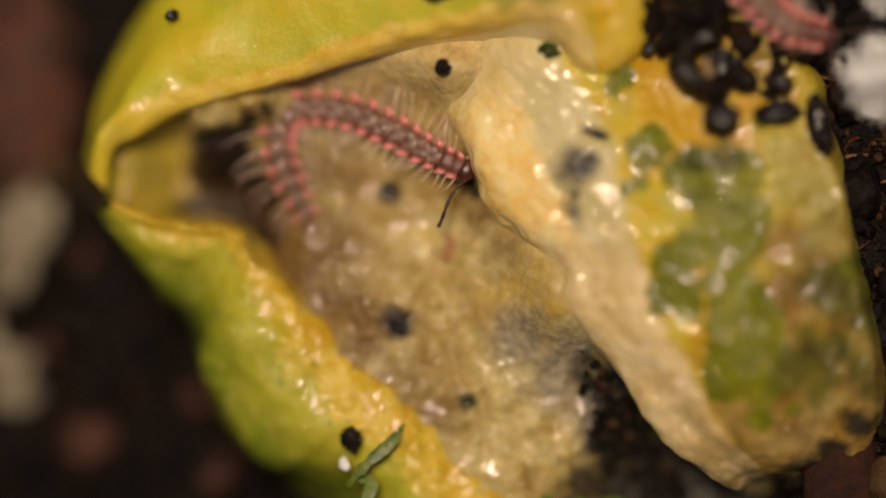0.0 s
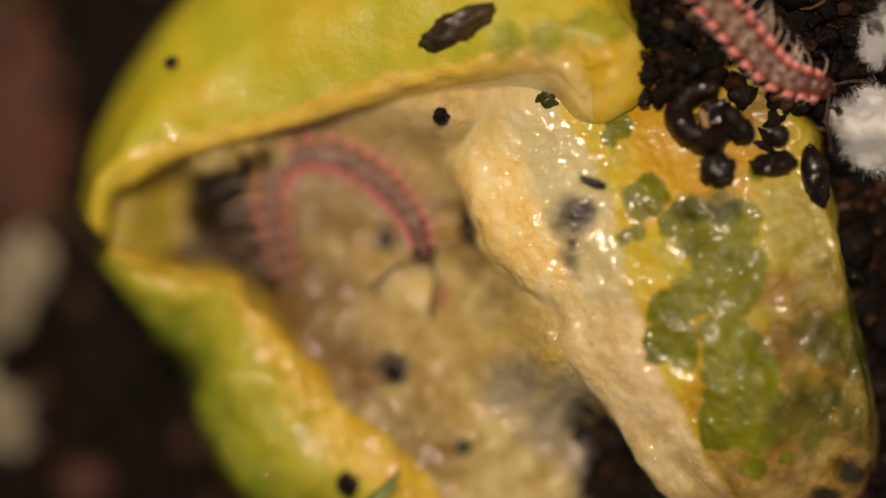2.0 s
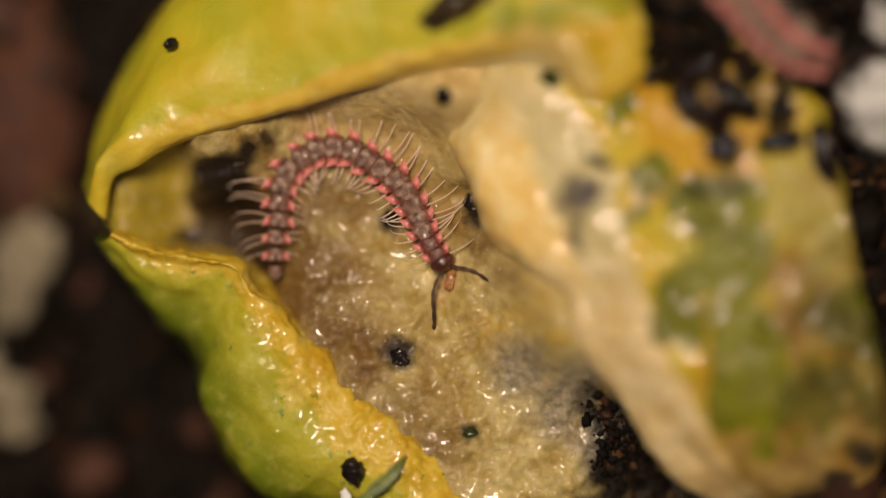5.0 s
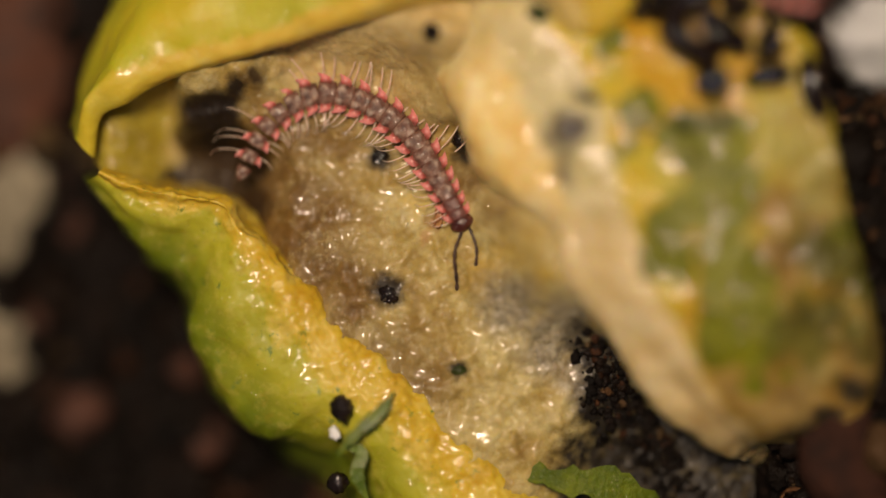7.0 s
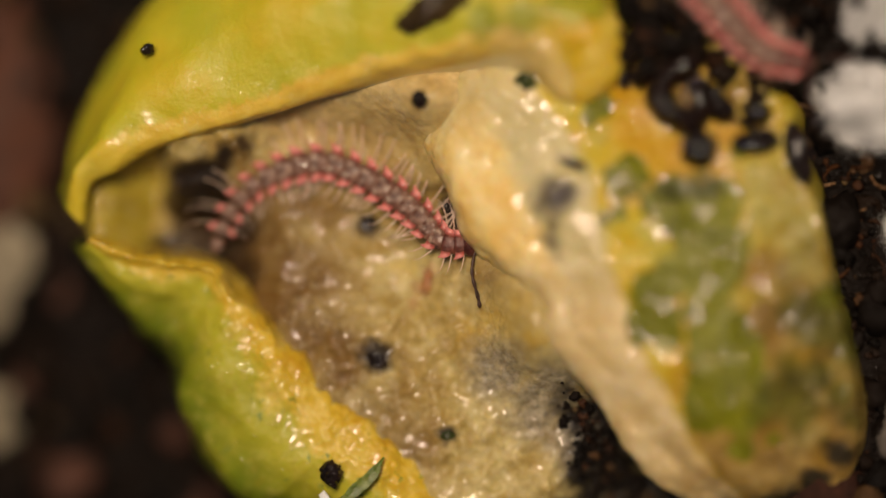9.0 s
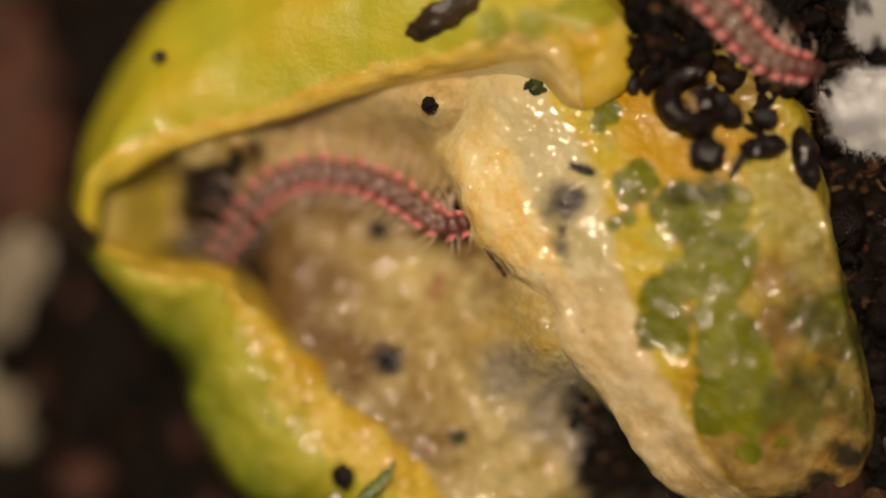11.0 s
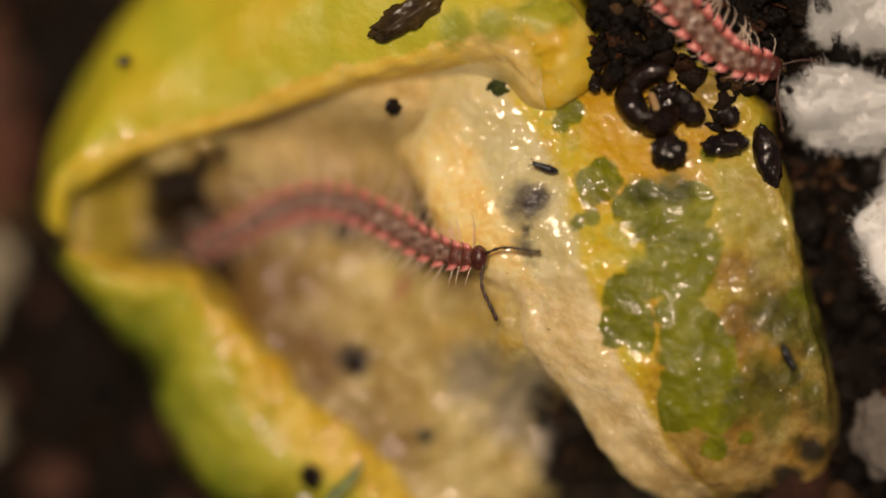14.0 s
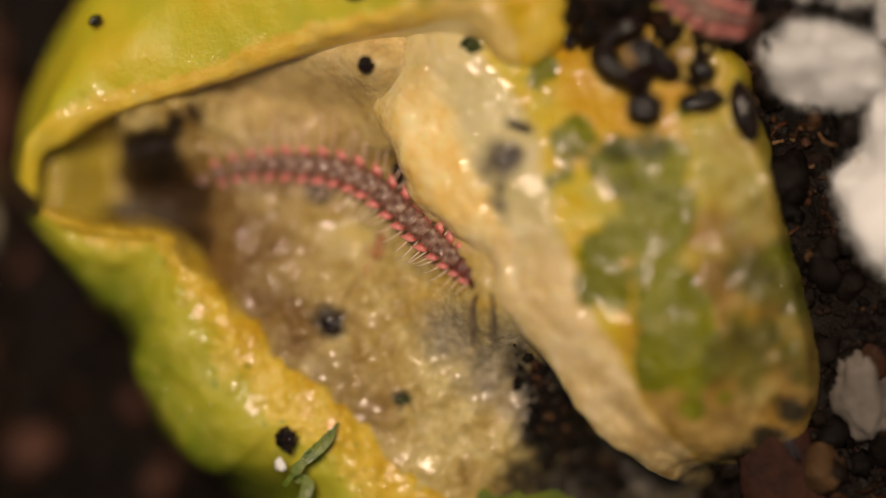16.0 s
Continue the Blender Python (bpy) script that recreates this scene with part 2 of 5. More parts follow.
    col = k.mix(k.math("MULTIPLY", stain, 0.75), col, k.ramp(mid, (0.35, (0.07, 0.035, 0.01)), (0.65, (0.3, 0.17, 0.03))))
    green = k.inside(k.blobs([(13.84, 6.95, 1.52), (13.25, 6.01, 0.95), (12.04, 11.59, 0.84), (11.26, 10.84, 0.53), (16.84, 4.2, 2.36), (19.12, 3.76, 2.09), (20.3, 5.07, 1.52), (13.39, 4.28, 0.84), (12.43, 4.11, 0.61),
                              (17.52, 0.74, 2.09), (19.05, 0.7, 2.28), (20.42, 2.2, 1.71), (15.18, -0.74, 1.37), (15.52, -2.66, 1.52), (16.26, -3.83, 1.14), (14.92, -3.79, 0.68), (18.98, -1.98, 1.52), (19.69, -4.29, 2.21),
                              (20.8, -5.85, 2.09), (19.6, -7.73, 2.21), (21.11, -8.53, 1.9), (18.8, -9.24, 1.22), (21.23, -11.41, 0.84), (23.55, -10.7, 0.61), (21.15, 8.3, 0.53), (27.03, -1.41, 0.99)], 0.75, 620), 0.14)
    gap = k.inside(k.blobs([(14.9, 3.1, 1.22), (13.73, 2.36, 0.91), (16.21, 1.92, 0.84)], 0.7, 620), 0.3)
    col = k.mix(k.math("MULTIPLY", k.math("MULTIPLY", green, k.math("SUBTRACT", 1.0, gap)), k.ramp(k.noise(420, 4, 0.6), (0.55, 1.0), (0.75, 0.75))), col, k.ramp(k.noise(500, 3), (0.3, (0.115, 0.125, 0.002)), (0.7, (0.23, 0.235, 0.004))))
    deep = k.inside(k.blobs([(16.88, 5.92, 0.99), (18.8, 6.25, 1.14), (27.94, -3.35, 1.6), (28.28, -4.88, 1.22), (26.82, -1.98, 0.99), (24.19, -7.84, 1.22), (23.14, -7.13, 0.84), (25.51, -8.64, 0.91), (28.55, -9.48, 0.76), (26.79, -10.97, 0.68), (25.88, -2.54, 1.52), (24.64, -6.34, 1.22), (26.55, -6.38, 1.14), (23.06, -8.21, 1.37), (28.04, -7.95, 0.95), (25.32, -9.80, 0.95), (27.45, -1.04, 0.76), (26.41, -4.08, 0.84)], 1.0, 560), 0.5)
    col = k.mix(k.math("MULTIPLY", deep, 0.8), col, k.ramp(mid, (0.35, (0.035, 0.04, 0.003)), (0.65, (0.11, 0.115, 0.008))))
    dark = k.inside(k.blobs([(24.83, -14.95, 1.2), (27.91, -11.5, 1.2), (26.37, -13.8, 1.2), (8.89, 2.53, 0.7), (8.77, 1.18, 0.4), (9.08, 5.33, 1.3), (14.07, 17.7, 0.5), (14.23, 15.78, 0.5)], 1.1, 560), 0.5)
    col = k.mix(k.math("MULTIPLY", dark, k.ramp(edge, (0.4, 0.8), (0.45, 0.97))), col, k.mix(outer, (0.09, 0.075, 0.06), (0.035, 0.028, 0.016)))
    core = k.inside(k.blobs([(*(9.23, 5.41), 0.8), (*(9.62, 5.99), 0.5), (*(8.92, 3.68), 0.3)], 0.5, 1400), 0.35)
    col = k.mix(core, col, (0.02, 0.01, 0.008))
    specks = k.ramp(k.noise(2100, 3, 0.7), (0.69, 0.0), (0.73, 0.8))
    col = k.mix(specks, col, (0.12, 0.05, 0.02))
    b1 = k.bump(k.noise(420, 3, 0.5), 0.0004, 0.35)
    b2 = k.bump(k.noise(2600, 3, 0.6), 0.0001, 0.4, b1)
    film = k.beads(b1, 950, 0.9, 0.44)
    wet = k.mix(outer, k.ramp(k.noise(300, 3, 0.6), (0.36, 0.25), (0.5, 1.0)), k.ramp(k.noise(380, 3, 0.6), (0.42, 0.05), (0.58, 0.55)))
    return k.done(col, 0.5, b2, 0.5, (1, 0.65, 0.25), 0.0009, k.math("MULTIPLY", wet, k.math("SUBTRACT", 1.0, k.math("MULTIPLY", dark, 0.9))), 0.3, film)


def mat_pulp():
    k = Mat("rotting_pulp")
    mid = k.noise(300, 6, 0.62)
    fine = k.noise(1700, 4, 0.6)
    col = k.ramp(mid, (0.28, (0.27, 0.165, 0.038)), (0.44, (0.45, 0.33, 0.1)), (0.58, (0.58, 0.48, 0.21)), (0.72, (0.57, 0.42, 0.1)))
    wall = k.inside(k.blobs([(-21.54, 6.31, 2.0), (-20.38, 4.36, 2.0), (-19.4, 3.19, 1.4), (-21.93, 4.75, 1.8), (-19.4, 6.6, 1.8), (-22.4, 3.1, 2.0)], 0.5, 300), 0.5)
    col = k.mix(wall, col, k.ramp(mid, (0.3, (0.33, 0.25, 0.02)), (0.7, (0.48, 0.38, 0.045))))
    pale = k.inside(k.blobs([(*(-6.29, 11.17), 2.0), (*(-2.45, 11.94), 2.4), (*(0.62, 12.71), 2.6), (*(3.70, 13.48), 3.0), (*(6.39, 13.09), 2.0), (*(-8.60, 10.79), 1.6), (*(-3.22, 10.02), 2.4), (*(-6.29, 11.17), 2.2)], 1.2, 350), 1.5)
    col = k.mix(k.math("MULTIPLY", pale, 0.9), col, k.ramp(mid, (0.3, (0.6, 0.42, 0.15)), (0.65, (0.82, 0.66, 0.36))))
    gold = k.inside(k.blobs([(*(-0.91, 8.48), 3.4), (*(1.39, 5.41), 2.4), (*(2.93, 3.10), 2.2), (*(5.24, 0.41), 2.4), (*(-3.60, 10.02), 3.0)], 1.4, 350), 1.6)
    col = k.mix(k.math("MULTIPLY", gold, 0.7), col, k.ramp(mid, (0.3, (0.42, 0.28, 0.08)), (0.65, (0.6, 0.46, 0.19))))
    tea = k.inside(k.blobs([(-8.0, 0.5, 4.5), (-5.0, 5.0, 3.5), (-4.5, -5.0, 2.5), (-10.5, 5.5, 3.0), (-1.0, -9.5, 1.5)], 2.0, 250), 3.0)
    col = k.mix(k.math("MULTIPLY", tea, 0.55), col, (0.27, 0.15, 0.045))
    # brown stains; towards the left end they also carry the hollow's shade
    brown = k.inside(k.blobs([(-12.06, 0.86, 2.4), (-9.75, -1.45, 2.6), (-7.44, -3.76, 2.3), (-5.52, -6.27, 1.7), (-3.59, -8.6, 1.3), (-11.29, 3.17, 2.6), (-7.2, 0.6, 2.0), (-8.0, 5.6, 1.6), (-8.98, 1.63, 1.8), (-0.6, -11.6, 0.9), (-13.5, 4.6, 2.6), (2.16, 2.34, 0.8), (4.47, 0.03, 0.8)], 1.5, 400), 1.6)
    col = k.mix(k.math("MULTIPLY", brown, 0.88), col, k.ramp(fine, (0.35, (0.1, 0.045, 0.01)), (0.65, (0.19, 0.095, 0.024))))
    # dark rot and mould, with the shade of the deep pit painted in
    rot_shade = k.inside(k.blobs([(-15.4, 3.59, 2.1), (-15.8, 4.6, 1.7), (-13.7, 2.5, 1.9), (-12.6, 1.0, 1.5), (-16.4, 2.2, 1.4), (-15.84, 6.87, 1.5), (-14.6, 7.5, 1.2), (-13.7, 8.22, 0.7), (-18.2, 2.6, 0.8), (-12.15, 9.7, 0.7), (-14.4, 0.8, 2.2), (-14.2, 5.2, 1.7), (-12.9, 3.6, 1.8), (-16.5, 5.6, 1.3), (-13.0, 0.2, 1.6), (-16.6, 3.2, 1.2)], 0.7, 500), 0.4)
    lumps = k.inside(k.blobs([(*(5.62, -2.47), 1.6), (*(6.96, -4.00), 1.2), (*(4.08, -3.81), 0.9)], 1.4, 600), 0.8)
    col = k.mix(k.math("MULTIPLY", lumps, 0.75), col, (0.6, 0.4, 0.07))
    grey = k.inside(k.blobs([(*(5.62, -5.73), 2.2), (*(8.69, -7.65), 2.4), (*(10.61, -10.73), 2.5), (*(7.54, -9.58), 1.6)], 1.6, 500), 1.0)
    col = k.mix(k.math("MULTIPLY", grey, 0.85), col, k.ramp(fine, (0.35, (0.14, 0.12, 0.085)), (0.65, (0.38, 0.34, 0.26))))
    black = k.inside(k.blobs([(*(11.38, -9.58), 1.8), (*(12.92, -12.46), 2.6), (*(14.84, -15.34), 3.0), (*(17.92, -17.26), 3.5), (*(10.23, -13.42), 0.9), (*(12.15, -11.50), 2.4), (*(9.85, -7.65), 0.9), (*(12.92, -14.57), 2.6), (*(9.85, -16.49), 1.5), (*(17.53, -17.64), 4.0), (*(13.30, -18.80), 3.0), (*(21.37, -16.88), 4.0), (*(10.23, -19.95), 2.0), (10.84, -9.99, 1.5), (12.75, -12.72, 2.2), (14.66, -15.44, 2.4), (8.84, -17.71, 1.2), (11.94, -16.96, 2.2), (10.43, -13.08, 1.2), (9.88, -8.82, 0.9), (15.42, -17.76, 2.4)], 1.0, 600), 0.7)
    spots = k.inside(k.blobs([(*(-14.94, 6.64), 1.9), (*(-17.82, 2.53), 0.8), (*(2.35, 4.26), 0.7), (*(-13.21, 9.06), 0.7), (*(-2.99, -5.27), 1.1), (*(-3.60, 3.87), 0.9), (*(1.70, -10.42), 0.5)], 0.7, 900), 0.35)
    pink = k.inside(k.blobs([(*(0.05, -0.35), 0.5), (*(0.62, 0.80), 0.4), (*(-0.53, -1.51), 0.3)], 0.4, 1500), 0.4)
    col = k.mix(k.math("MULTIPLY", pink, 0.6), col, (0.45, 0.16, 0.08))
    col = k.mix(k.ramp(k.noise(1300, 5, 0.7), (0.42, 0.22), (0.56, 0.0)), col, (0.16, 0.09, 0.025))
    col = k.mix(k.ramp(k.noise(1100, 4, 0.7), (0.54, 0.0), (0.7, 0.4)), col, (0.62, 0.52, 0.28))
    col = k.mix(k.math("MULTIPLY", rot_shade, k.ramp(k.noise(260, 4, 0.6), (0.4, 0.98), (0.66, 0.88))), col, (0.03, 0.014, 0.006))
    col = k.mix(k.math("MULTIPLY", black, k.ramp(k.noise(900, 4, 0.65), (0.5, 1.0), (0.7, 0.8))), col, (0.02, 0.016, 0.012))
    col = k.mix(k.math("MULTIPLY", spots, 0.96), col, (0.016, 0.01, 0.007))
    b1 = k.bump(k.noise(450, 3, 0.5), 0.0005, 0.4)
    b2 = k.bump(k.cells(1900, "SMOOTH_F1"), 0.0002, 0.5, b1)
    film = k.beads(b1, 1400, 1.0, 0.4)
    dry = k.math("MULTIPLY", k.math("MAXIMUM", rot_shade, k.math("MAXIMUM", black, spots)), 0.85)
    return k.done(col, 0.55, b2, 0.3, (1, 0.65, 0.25), 0.0007, k.math("MULTIPLY", k.ramp(k.noise(260, 4, 0.65), (0.36, 0.15), (0.52, 1.0)), k.math("SUBTRACT", 1.0, dry)), 0.3, film)


def mat_soil(name, tint, rough=0.55, isl=True, coat=0.55):
    k = Mat(name)
    n = k.noise(900, 5, 0.65)
    a = k.ramp(k.isl if isl else k.noise(160, 4, 0.7), *tint)
    col = k.mix(k.ramp(n, (0.35, 0.0), (0.75, 0.55)), a, (0.012, 0.009, 0.007))
    b1 = k.bump(k.noise(700, 5, 0.7), 0.0006, 1.0)
    b2 = k.bump(k.noise(3500, 3, 0.7), 0.00015, 0.8, b1)
    return k.done(col, k.ramp(k.noise(500, 3), (0.35, rough * 0.6), (0.7, rough * 1.4)), b2, coat=k.ramp(k.noise(1100, 2), (0.56, 0.0), (0.64, coat)), spec=0.12)


def mat_plain(name, a, b, scale=900, rough=(0.25, 0.5), bump=0.0002, sss=0.0, coat=0.0, depth=0.0006, spec=0.5):
    k = Mat(name)
    n = k.noise(scale, 4, 0.6)
    col = k.ramp(n, (0.3, a), (0.7, b))
    return k.done(col, k.ramp(n, (0.3, rough[0]), (0.7, rough[1])), k.bump(k.noise(scale * 2.5, 4, 0.6), bump, 0.8), sss, (1, 0.4, 0.3), depth, coat, spec, k.beads(None, 1700, 0.8) if coat > 0.5 else None)


SHELL, FOLD, RIM, FLAP, PULP = mat_shell(), mat_fold(), mat_rim(), mat_flap(), mat_pulp()
SOIL = mat_soil("wet_soil", ((0.3, (0.003, 0.002, 0.0016)), (0.6, (0.009, 0.0052, 0.0038)), (0.8, (0.02, 0.01, 0.006))), 0.6, False, 0.35)
CRUMB = mat_soil("soil_crumb", ((0.0, (0.003, 0.0022, 0.0018)), (0.6, (0.009, 0.0055, 0.004)), (0.86, (0.016, 0.0085, 0.005)), (0.94, (0.07, 0.026, 0.011)), (1.0, (0.14, 0.09, 0.04))))
CHIP = mat_plain("reddish_wood", (0.011, 0.0045, 0.003), (0.055, 0.021, 0.013), 500, (0.65, 0.9), 0.0004, 0.0, 0.0, 0.0006, 0.15)
RUST = mat_plain("rusty_bark", (0.025, 0.009, 0.005), (0.12, 0.038, 0.018), 500, (0.6, 0.9), 0.0004)


def mat_perlite():
    k = Mat("perlite")
    col = k.ramp(k.noise(420, 4, 0.6), (0.3, (0.8, 0.81, 0.81)), (0.6, (0.96, 0.96, 0.97)))
    col = k.mix(k.ramp(k.noise(520, 5, 0.7), (0.62, 0.0), (0.7, 0.9)), col, (0.24, 0.14, 0.07))
    col = k.mix(k.ramp(k.noise(200, 3, 0.6), (0.58, 0.0), (0.72, 0.25)), col, (0.5, 0.45, 0.4))
    return k.done(col, 0.9, k.bump(k.noise(700, 3, 0.5), 0.0002, 0.6), 0.2, (1, 0.9, 0.8), 0.002)


PERLITE = mat_perlite()
FUZZ = mat_plain("white_mould", (0.93, 0.93, 0.92), (0.97, 0.97, 0.96), 900, (0.8, 0.95), 0.0, 0.0)
FIBRE = mat_soil("rusty_fibre", ((0.0, (0.03, 0.012, 0.005)), (0.6, (0.1, 0.036, 0.012)), (1.0, (0.26, 0.15, 0.075))))
STONE = mat_plain("pale_stone", (0.15, 0.125, 0.08), (0.36, 0.31, 0.22), 300, (0.7, 0.95), 0.0005)
GREYSTONE = mat_plain("grey_stone", (0.06, 0.05, 0.042), (0.2, 0.175, 0.15), 300, (0.7, 0.95), 0.0005)
BLACK = mat_plain("black_frass", (0.004, 0.003, 0.0024), (0.02, 0.009, 0.006), 900, (0.5, 0.7), 0.0005, 0.0, 0.9, 0.0006, 0.05)
AMBER = mat_plain("amber_pulp", (0.3, 0.1, 0.03), (0.5, 0.24, 0.08), 700, (0.3, 0.5), 0.0003, 0.3, 0.9)
CLOD = mat_plain("brown_clod", (0.018, 0.011, 0.005), (0.09, 0.055, 0.018), 700, (0.5, 0.7), 0.0004, 0.0, 0.7, 0.0006, 0.05)
HUSK = mat_plain("dark_husk", (0.003, 0.0016, 0.0012), (0.018, 0.006, 0.003), 900, (0.35, 0.6), 0.0004, 0, 0.6, 0.0006, 0.1)
SCRAP = mat_plain("pulp_scrap", (0.3, 0.17, 0.06), (0.5, 0.34, 0.16), 700, (0.4, 0.6), 0.0003, 0.2, 0.6)
FLECK = mat_plain("green_fleck", (0.012, 0.018, 0.004), (0.06, 0.08, 0.012), 900, (0.4, 0.6), 0.0003, 0.0, 0.7, 0.0006, 0.1)
SHRED = mat_plain("green_skin", (0.05, 0.085, 0.005), (0.15, 0.19, 0.01), 600, (0.45, 0.7), 0.0005, 0.1, 0.3, 0.0006, 0.2)
GRASS = mat_plain("green_leaf", (0.05, 0.1, 0.008), (0.16, 0.22, 0.018), 700, (0.3, 0.5), 0.0003, 0.1, 0.4)


def mat_back():
    k = Mat("millipede_brown")
    shift = k.t.nodes.new("ShaderNodeVectorMath")
    shift.operation = "ADD"
    k.put(shift.inputs[0], k.co)
    k.put(shift.inputs[1], k.mix(1.0, (0.0, 0.0, 0.0), k.ramp(k.obj, (0.0, (0.0, 0.3, 0.9)), (0.5, (1.0, 0.0, 0.4)), (1.0, (0.2, 0.9, 0.0)))))
    own = shift.outputs[0]
    col = k.ramp(k.noise(1500, 4, 0.65, 0.0, own), (0.34, (0.06, 0.022, 0.015)), (0.5, (0.19, 0.085, 0.058)), (0.66, (0.38, 0.24, 0.175)))
    col = k.mix(k.ramp(k.obj, (0.0, 0.0), (1.0, 0.55)), col, (0.15, 0.065, 0.045))
    pale = k.inside(k.blobs([(-0.16, 0.4, 0.17), (-0.16, -0.4, 0.17), (0.34, 0.0, 0.14)], 0.34, 2500), 0.2)
    col = k.mix(k.math("MULTIPLY", pale, k.ramp(k.noise(1300, 3, 0.6, 0.0, own), (0.4, 0.1), (0.6, 0.8))), col, (0.5, 0.4, 0.33))
    dark = k.inside(k.blobs([(-0.12, 0.0, 0.2), (0.12, 0.6, 0.1), (0.12, -0.6, 0.1)], 0.16, 2500), 0.16)
    col = k.mix(k.math("MULTIPLY", dark, k.ramp(k.noise(900, 3, 0.6, 0.0, own), (0.36, 0.2), (0.56, 0.85))), col, (0.07, 0.025, 0.018))
    film = k.bump(k.noise(2000, 1, 0.5, 0.0, own), 0.0002, 0.8)
    return k.done(col, 0.5, k.bump(k.noise(3500, 3, 0.6), 0.00012, 0.8), 0.2, (1, 0.4, 0.3), 0.0003, k.ramp(k.noise(2600, 2), (0.45, 0.1), (0.6, 0.9)), 0.3, film)


BODY = mat_back()


def mat_keel():
    k = Mat("millipede_pink")
    s = k.t.nodes.new("ShaderNodeSeparateXYZ")
    k.t.links.new(k.co, s.inputs[0])
    out = k.math("MULTIPLY", k.math("ABSOLUTE", s.outputs[1]), 1000.0)
    out = k.math("ADD", out, k.math("MULTIPLY", k.math("SUBTRACT", k.noise(2500, 3), 0.5), 0.35))
    col = k.ramp(out, (0.58, (0.16, 0.06, 0.04)), (0.84, (0.56, 0.14, 0.12)), (1.0, (0.78, 0.27, 0.25)))
    return k.done(col, 0.35, k.bump(k.noise(3000, 3), 0.00008, 0.7), 0.3, (1, 0.4, 0.3), 0.0004, 0.3)


PINK = mat_keel()
LEGM = mat_plain("millipede_leg", (0.66, 0.42, 0.32), (0.84, 0.64, 0.52), 1500, (0.3, 0.5), 0.00005, 0.3, 0.2, 0.0004)
HEADM = mat_plain("millipede_head", (0.035, 0.009, 0.006), (0.11, 0.026, 0.016), 1500, (0.12, 0.3), 0.0001, 0.1, 0.6, 0.0003)
COLLAR = mat_plain("millipede_collar", (0.05, 0.013, 0.009), (0.2, 0.055, 0.035), 1800, (0.25, 0.45), 0.0001, 0.1, 0.5, 0.0003)
ANTM = mat_plain("millipede_antenna", (0.02, 0.01, 0.008), (0.07, 0.03, 0.02), 1500, (0.3, 0.5), 0.00005)
TAIL = mat_plain("springtail_black", (0.006, 0.006, 0.008), (0.03, 0.03, 0.04), 2500, (0.2, 0.4), 0.00005)


# ---- mesh helpers ----
def smooth(a, b, x):
    t = min(1.0, max(0.0, (x - a) / (b - a)))
    return t * t * (3 - 2 * t)


def spline(pts, n):
    """n points evenly in parameter along a Catmull-Rom curve."""
    p = np.array(pts, float)
    p = np.vstack([2 * p[0] - p[1], p, 2 * p[-1] - p[-2]])
    s = np.linspace(0, len(p) - 3 - 1e-9, n)
    i = s.astype(int)
    f = (s - i)[:, None]
    a, b, c, d = p[i], p[i + 1], p[i + 2], p[i + 3]
    return 0.5 * (2 * b + (c - a) * f + (2 * a - 5 * b + 4 * c - d) * f ** 2 + (3 * b - a - 3 * c + d) * f ** 3)


def wob(p, scale, octaves=4):
    return noise.fractal(Vector(p) * scale, 1.0, 2.0, octaves)


def mesh_object(name, verts, faces, material, parent=None, uvs=None, smooth=True, label=""):
    me = bpy.data.meshes.new(name)
    me.from_pydata([tuple(v) for v in verts], [], faces)
    if uvs is not None:
        layer = me.uv_layers.new(name="UVMap")
        idx = np.zeros(len(me.loops), int)
        me.loops.foreach_get("vertex_index", idx)
        layer.data.foreach_set("uv", np.asarray(uvs, float)[idx].ravel())
    me.materials.append(material)
    me.polygons.foreach_set("use_smooth", [smooth] * len(me.polygons))
    me.update()
    ob = new(name, me)
    ob.parent = parent
    return tagged(ob, label)


def loft(name, rails, nu, nv, material, parent, rough=lambda u, v, p: 0.0, label=""):
    """A skin stretched over rails (mm), each an equal number of stations long; rough gives a push in mm along the normal."""
    cols = np.array([spline(r, nu) for r in rails])
    g = np.array([spline(cols[:, i], nv) for i in range(nu)])
    du, dv = np.gradient(g, axis=0), np.gradient(g, axis=1)
    nrm = np.cross(dv, du)
    nrm /= np.maximum(np.linalg.norm(nrm, axis=2, keepdims=True), 1e-9)
    if nrm[nu // 2, nv // 2, 2] < 0:
        nrm = -nrm
    verts, uvs = [], []
    for i in range(nu):
        for j in range(nv):
            u, v = i / (nu - 1), j / (nv - 1)
            p = g[i, j] + nrm[i, j] * rough(u, v, g[i, j])
            verts.append(p * MM)
            uvs.append((u, v))
    faces = [(i * nv + j, (i + 1) * nv + j, (i + 1) * nv + j + 1, i * nv + j + 1) for i in range(nu - 1) for j in range(nv - 1)]
    return mesh_object(name, verts, faces, material, parent, uvs, True, label)


def lump(seed, size, stretch=(1, 1, 1), rough=0.35, sub=2, freq=1.0):
    """A rough rounded lump as verts (m) and faces."""
    bm = bmesh.new()
    bmesh.ops.create_icosphere(bm, subdivisions=sub, radius=1)
    off = Vector((seed * 7.31, seed * 3.17, seed * 1.93))
    vs = []
    for v in bm.verts:
        k = 1 + rough * noise.fractal(v.co * 1.3 * freq + off, 0.9 if sub > 3 else 1.0, 2.0, 6 if sub > 3 else 3)
        vs.append(Vector((v.co.x * stretch[0], v.co.y * stretch[1], v.co.z * stretch[2])) * (k * size * MM))
    fs = [tuple(v.index for v in f.verts) for f in bm.faces]
    bm.free()
    return vs, fs


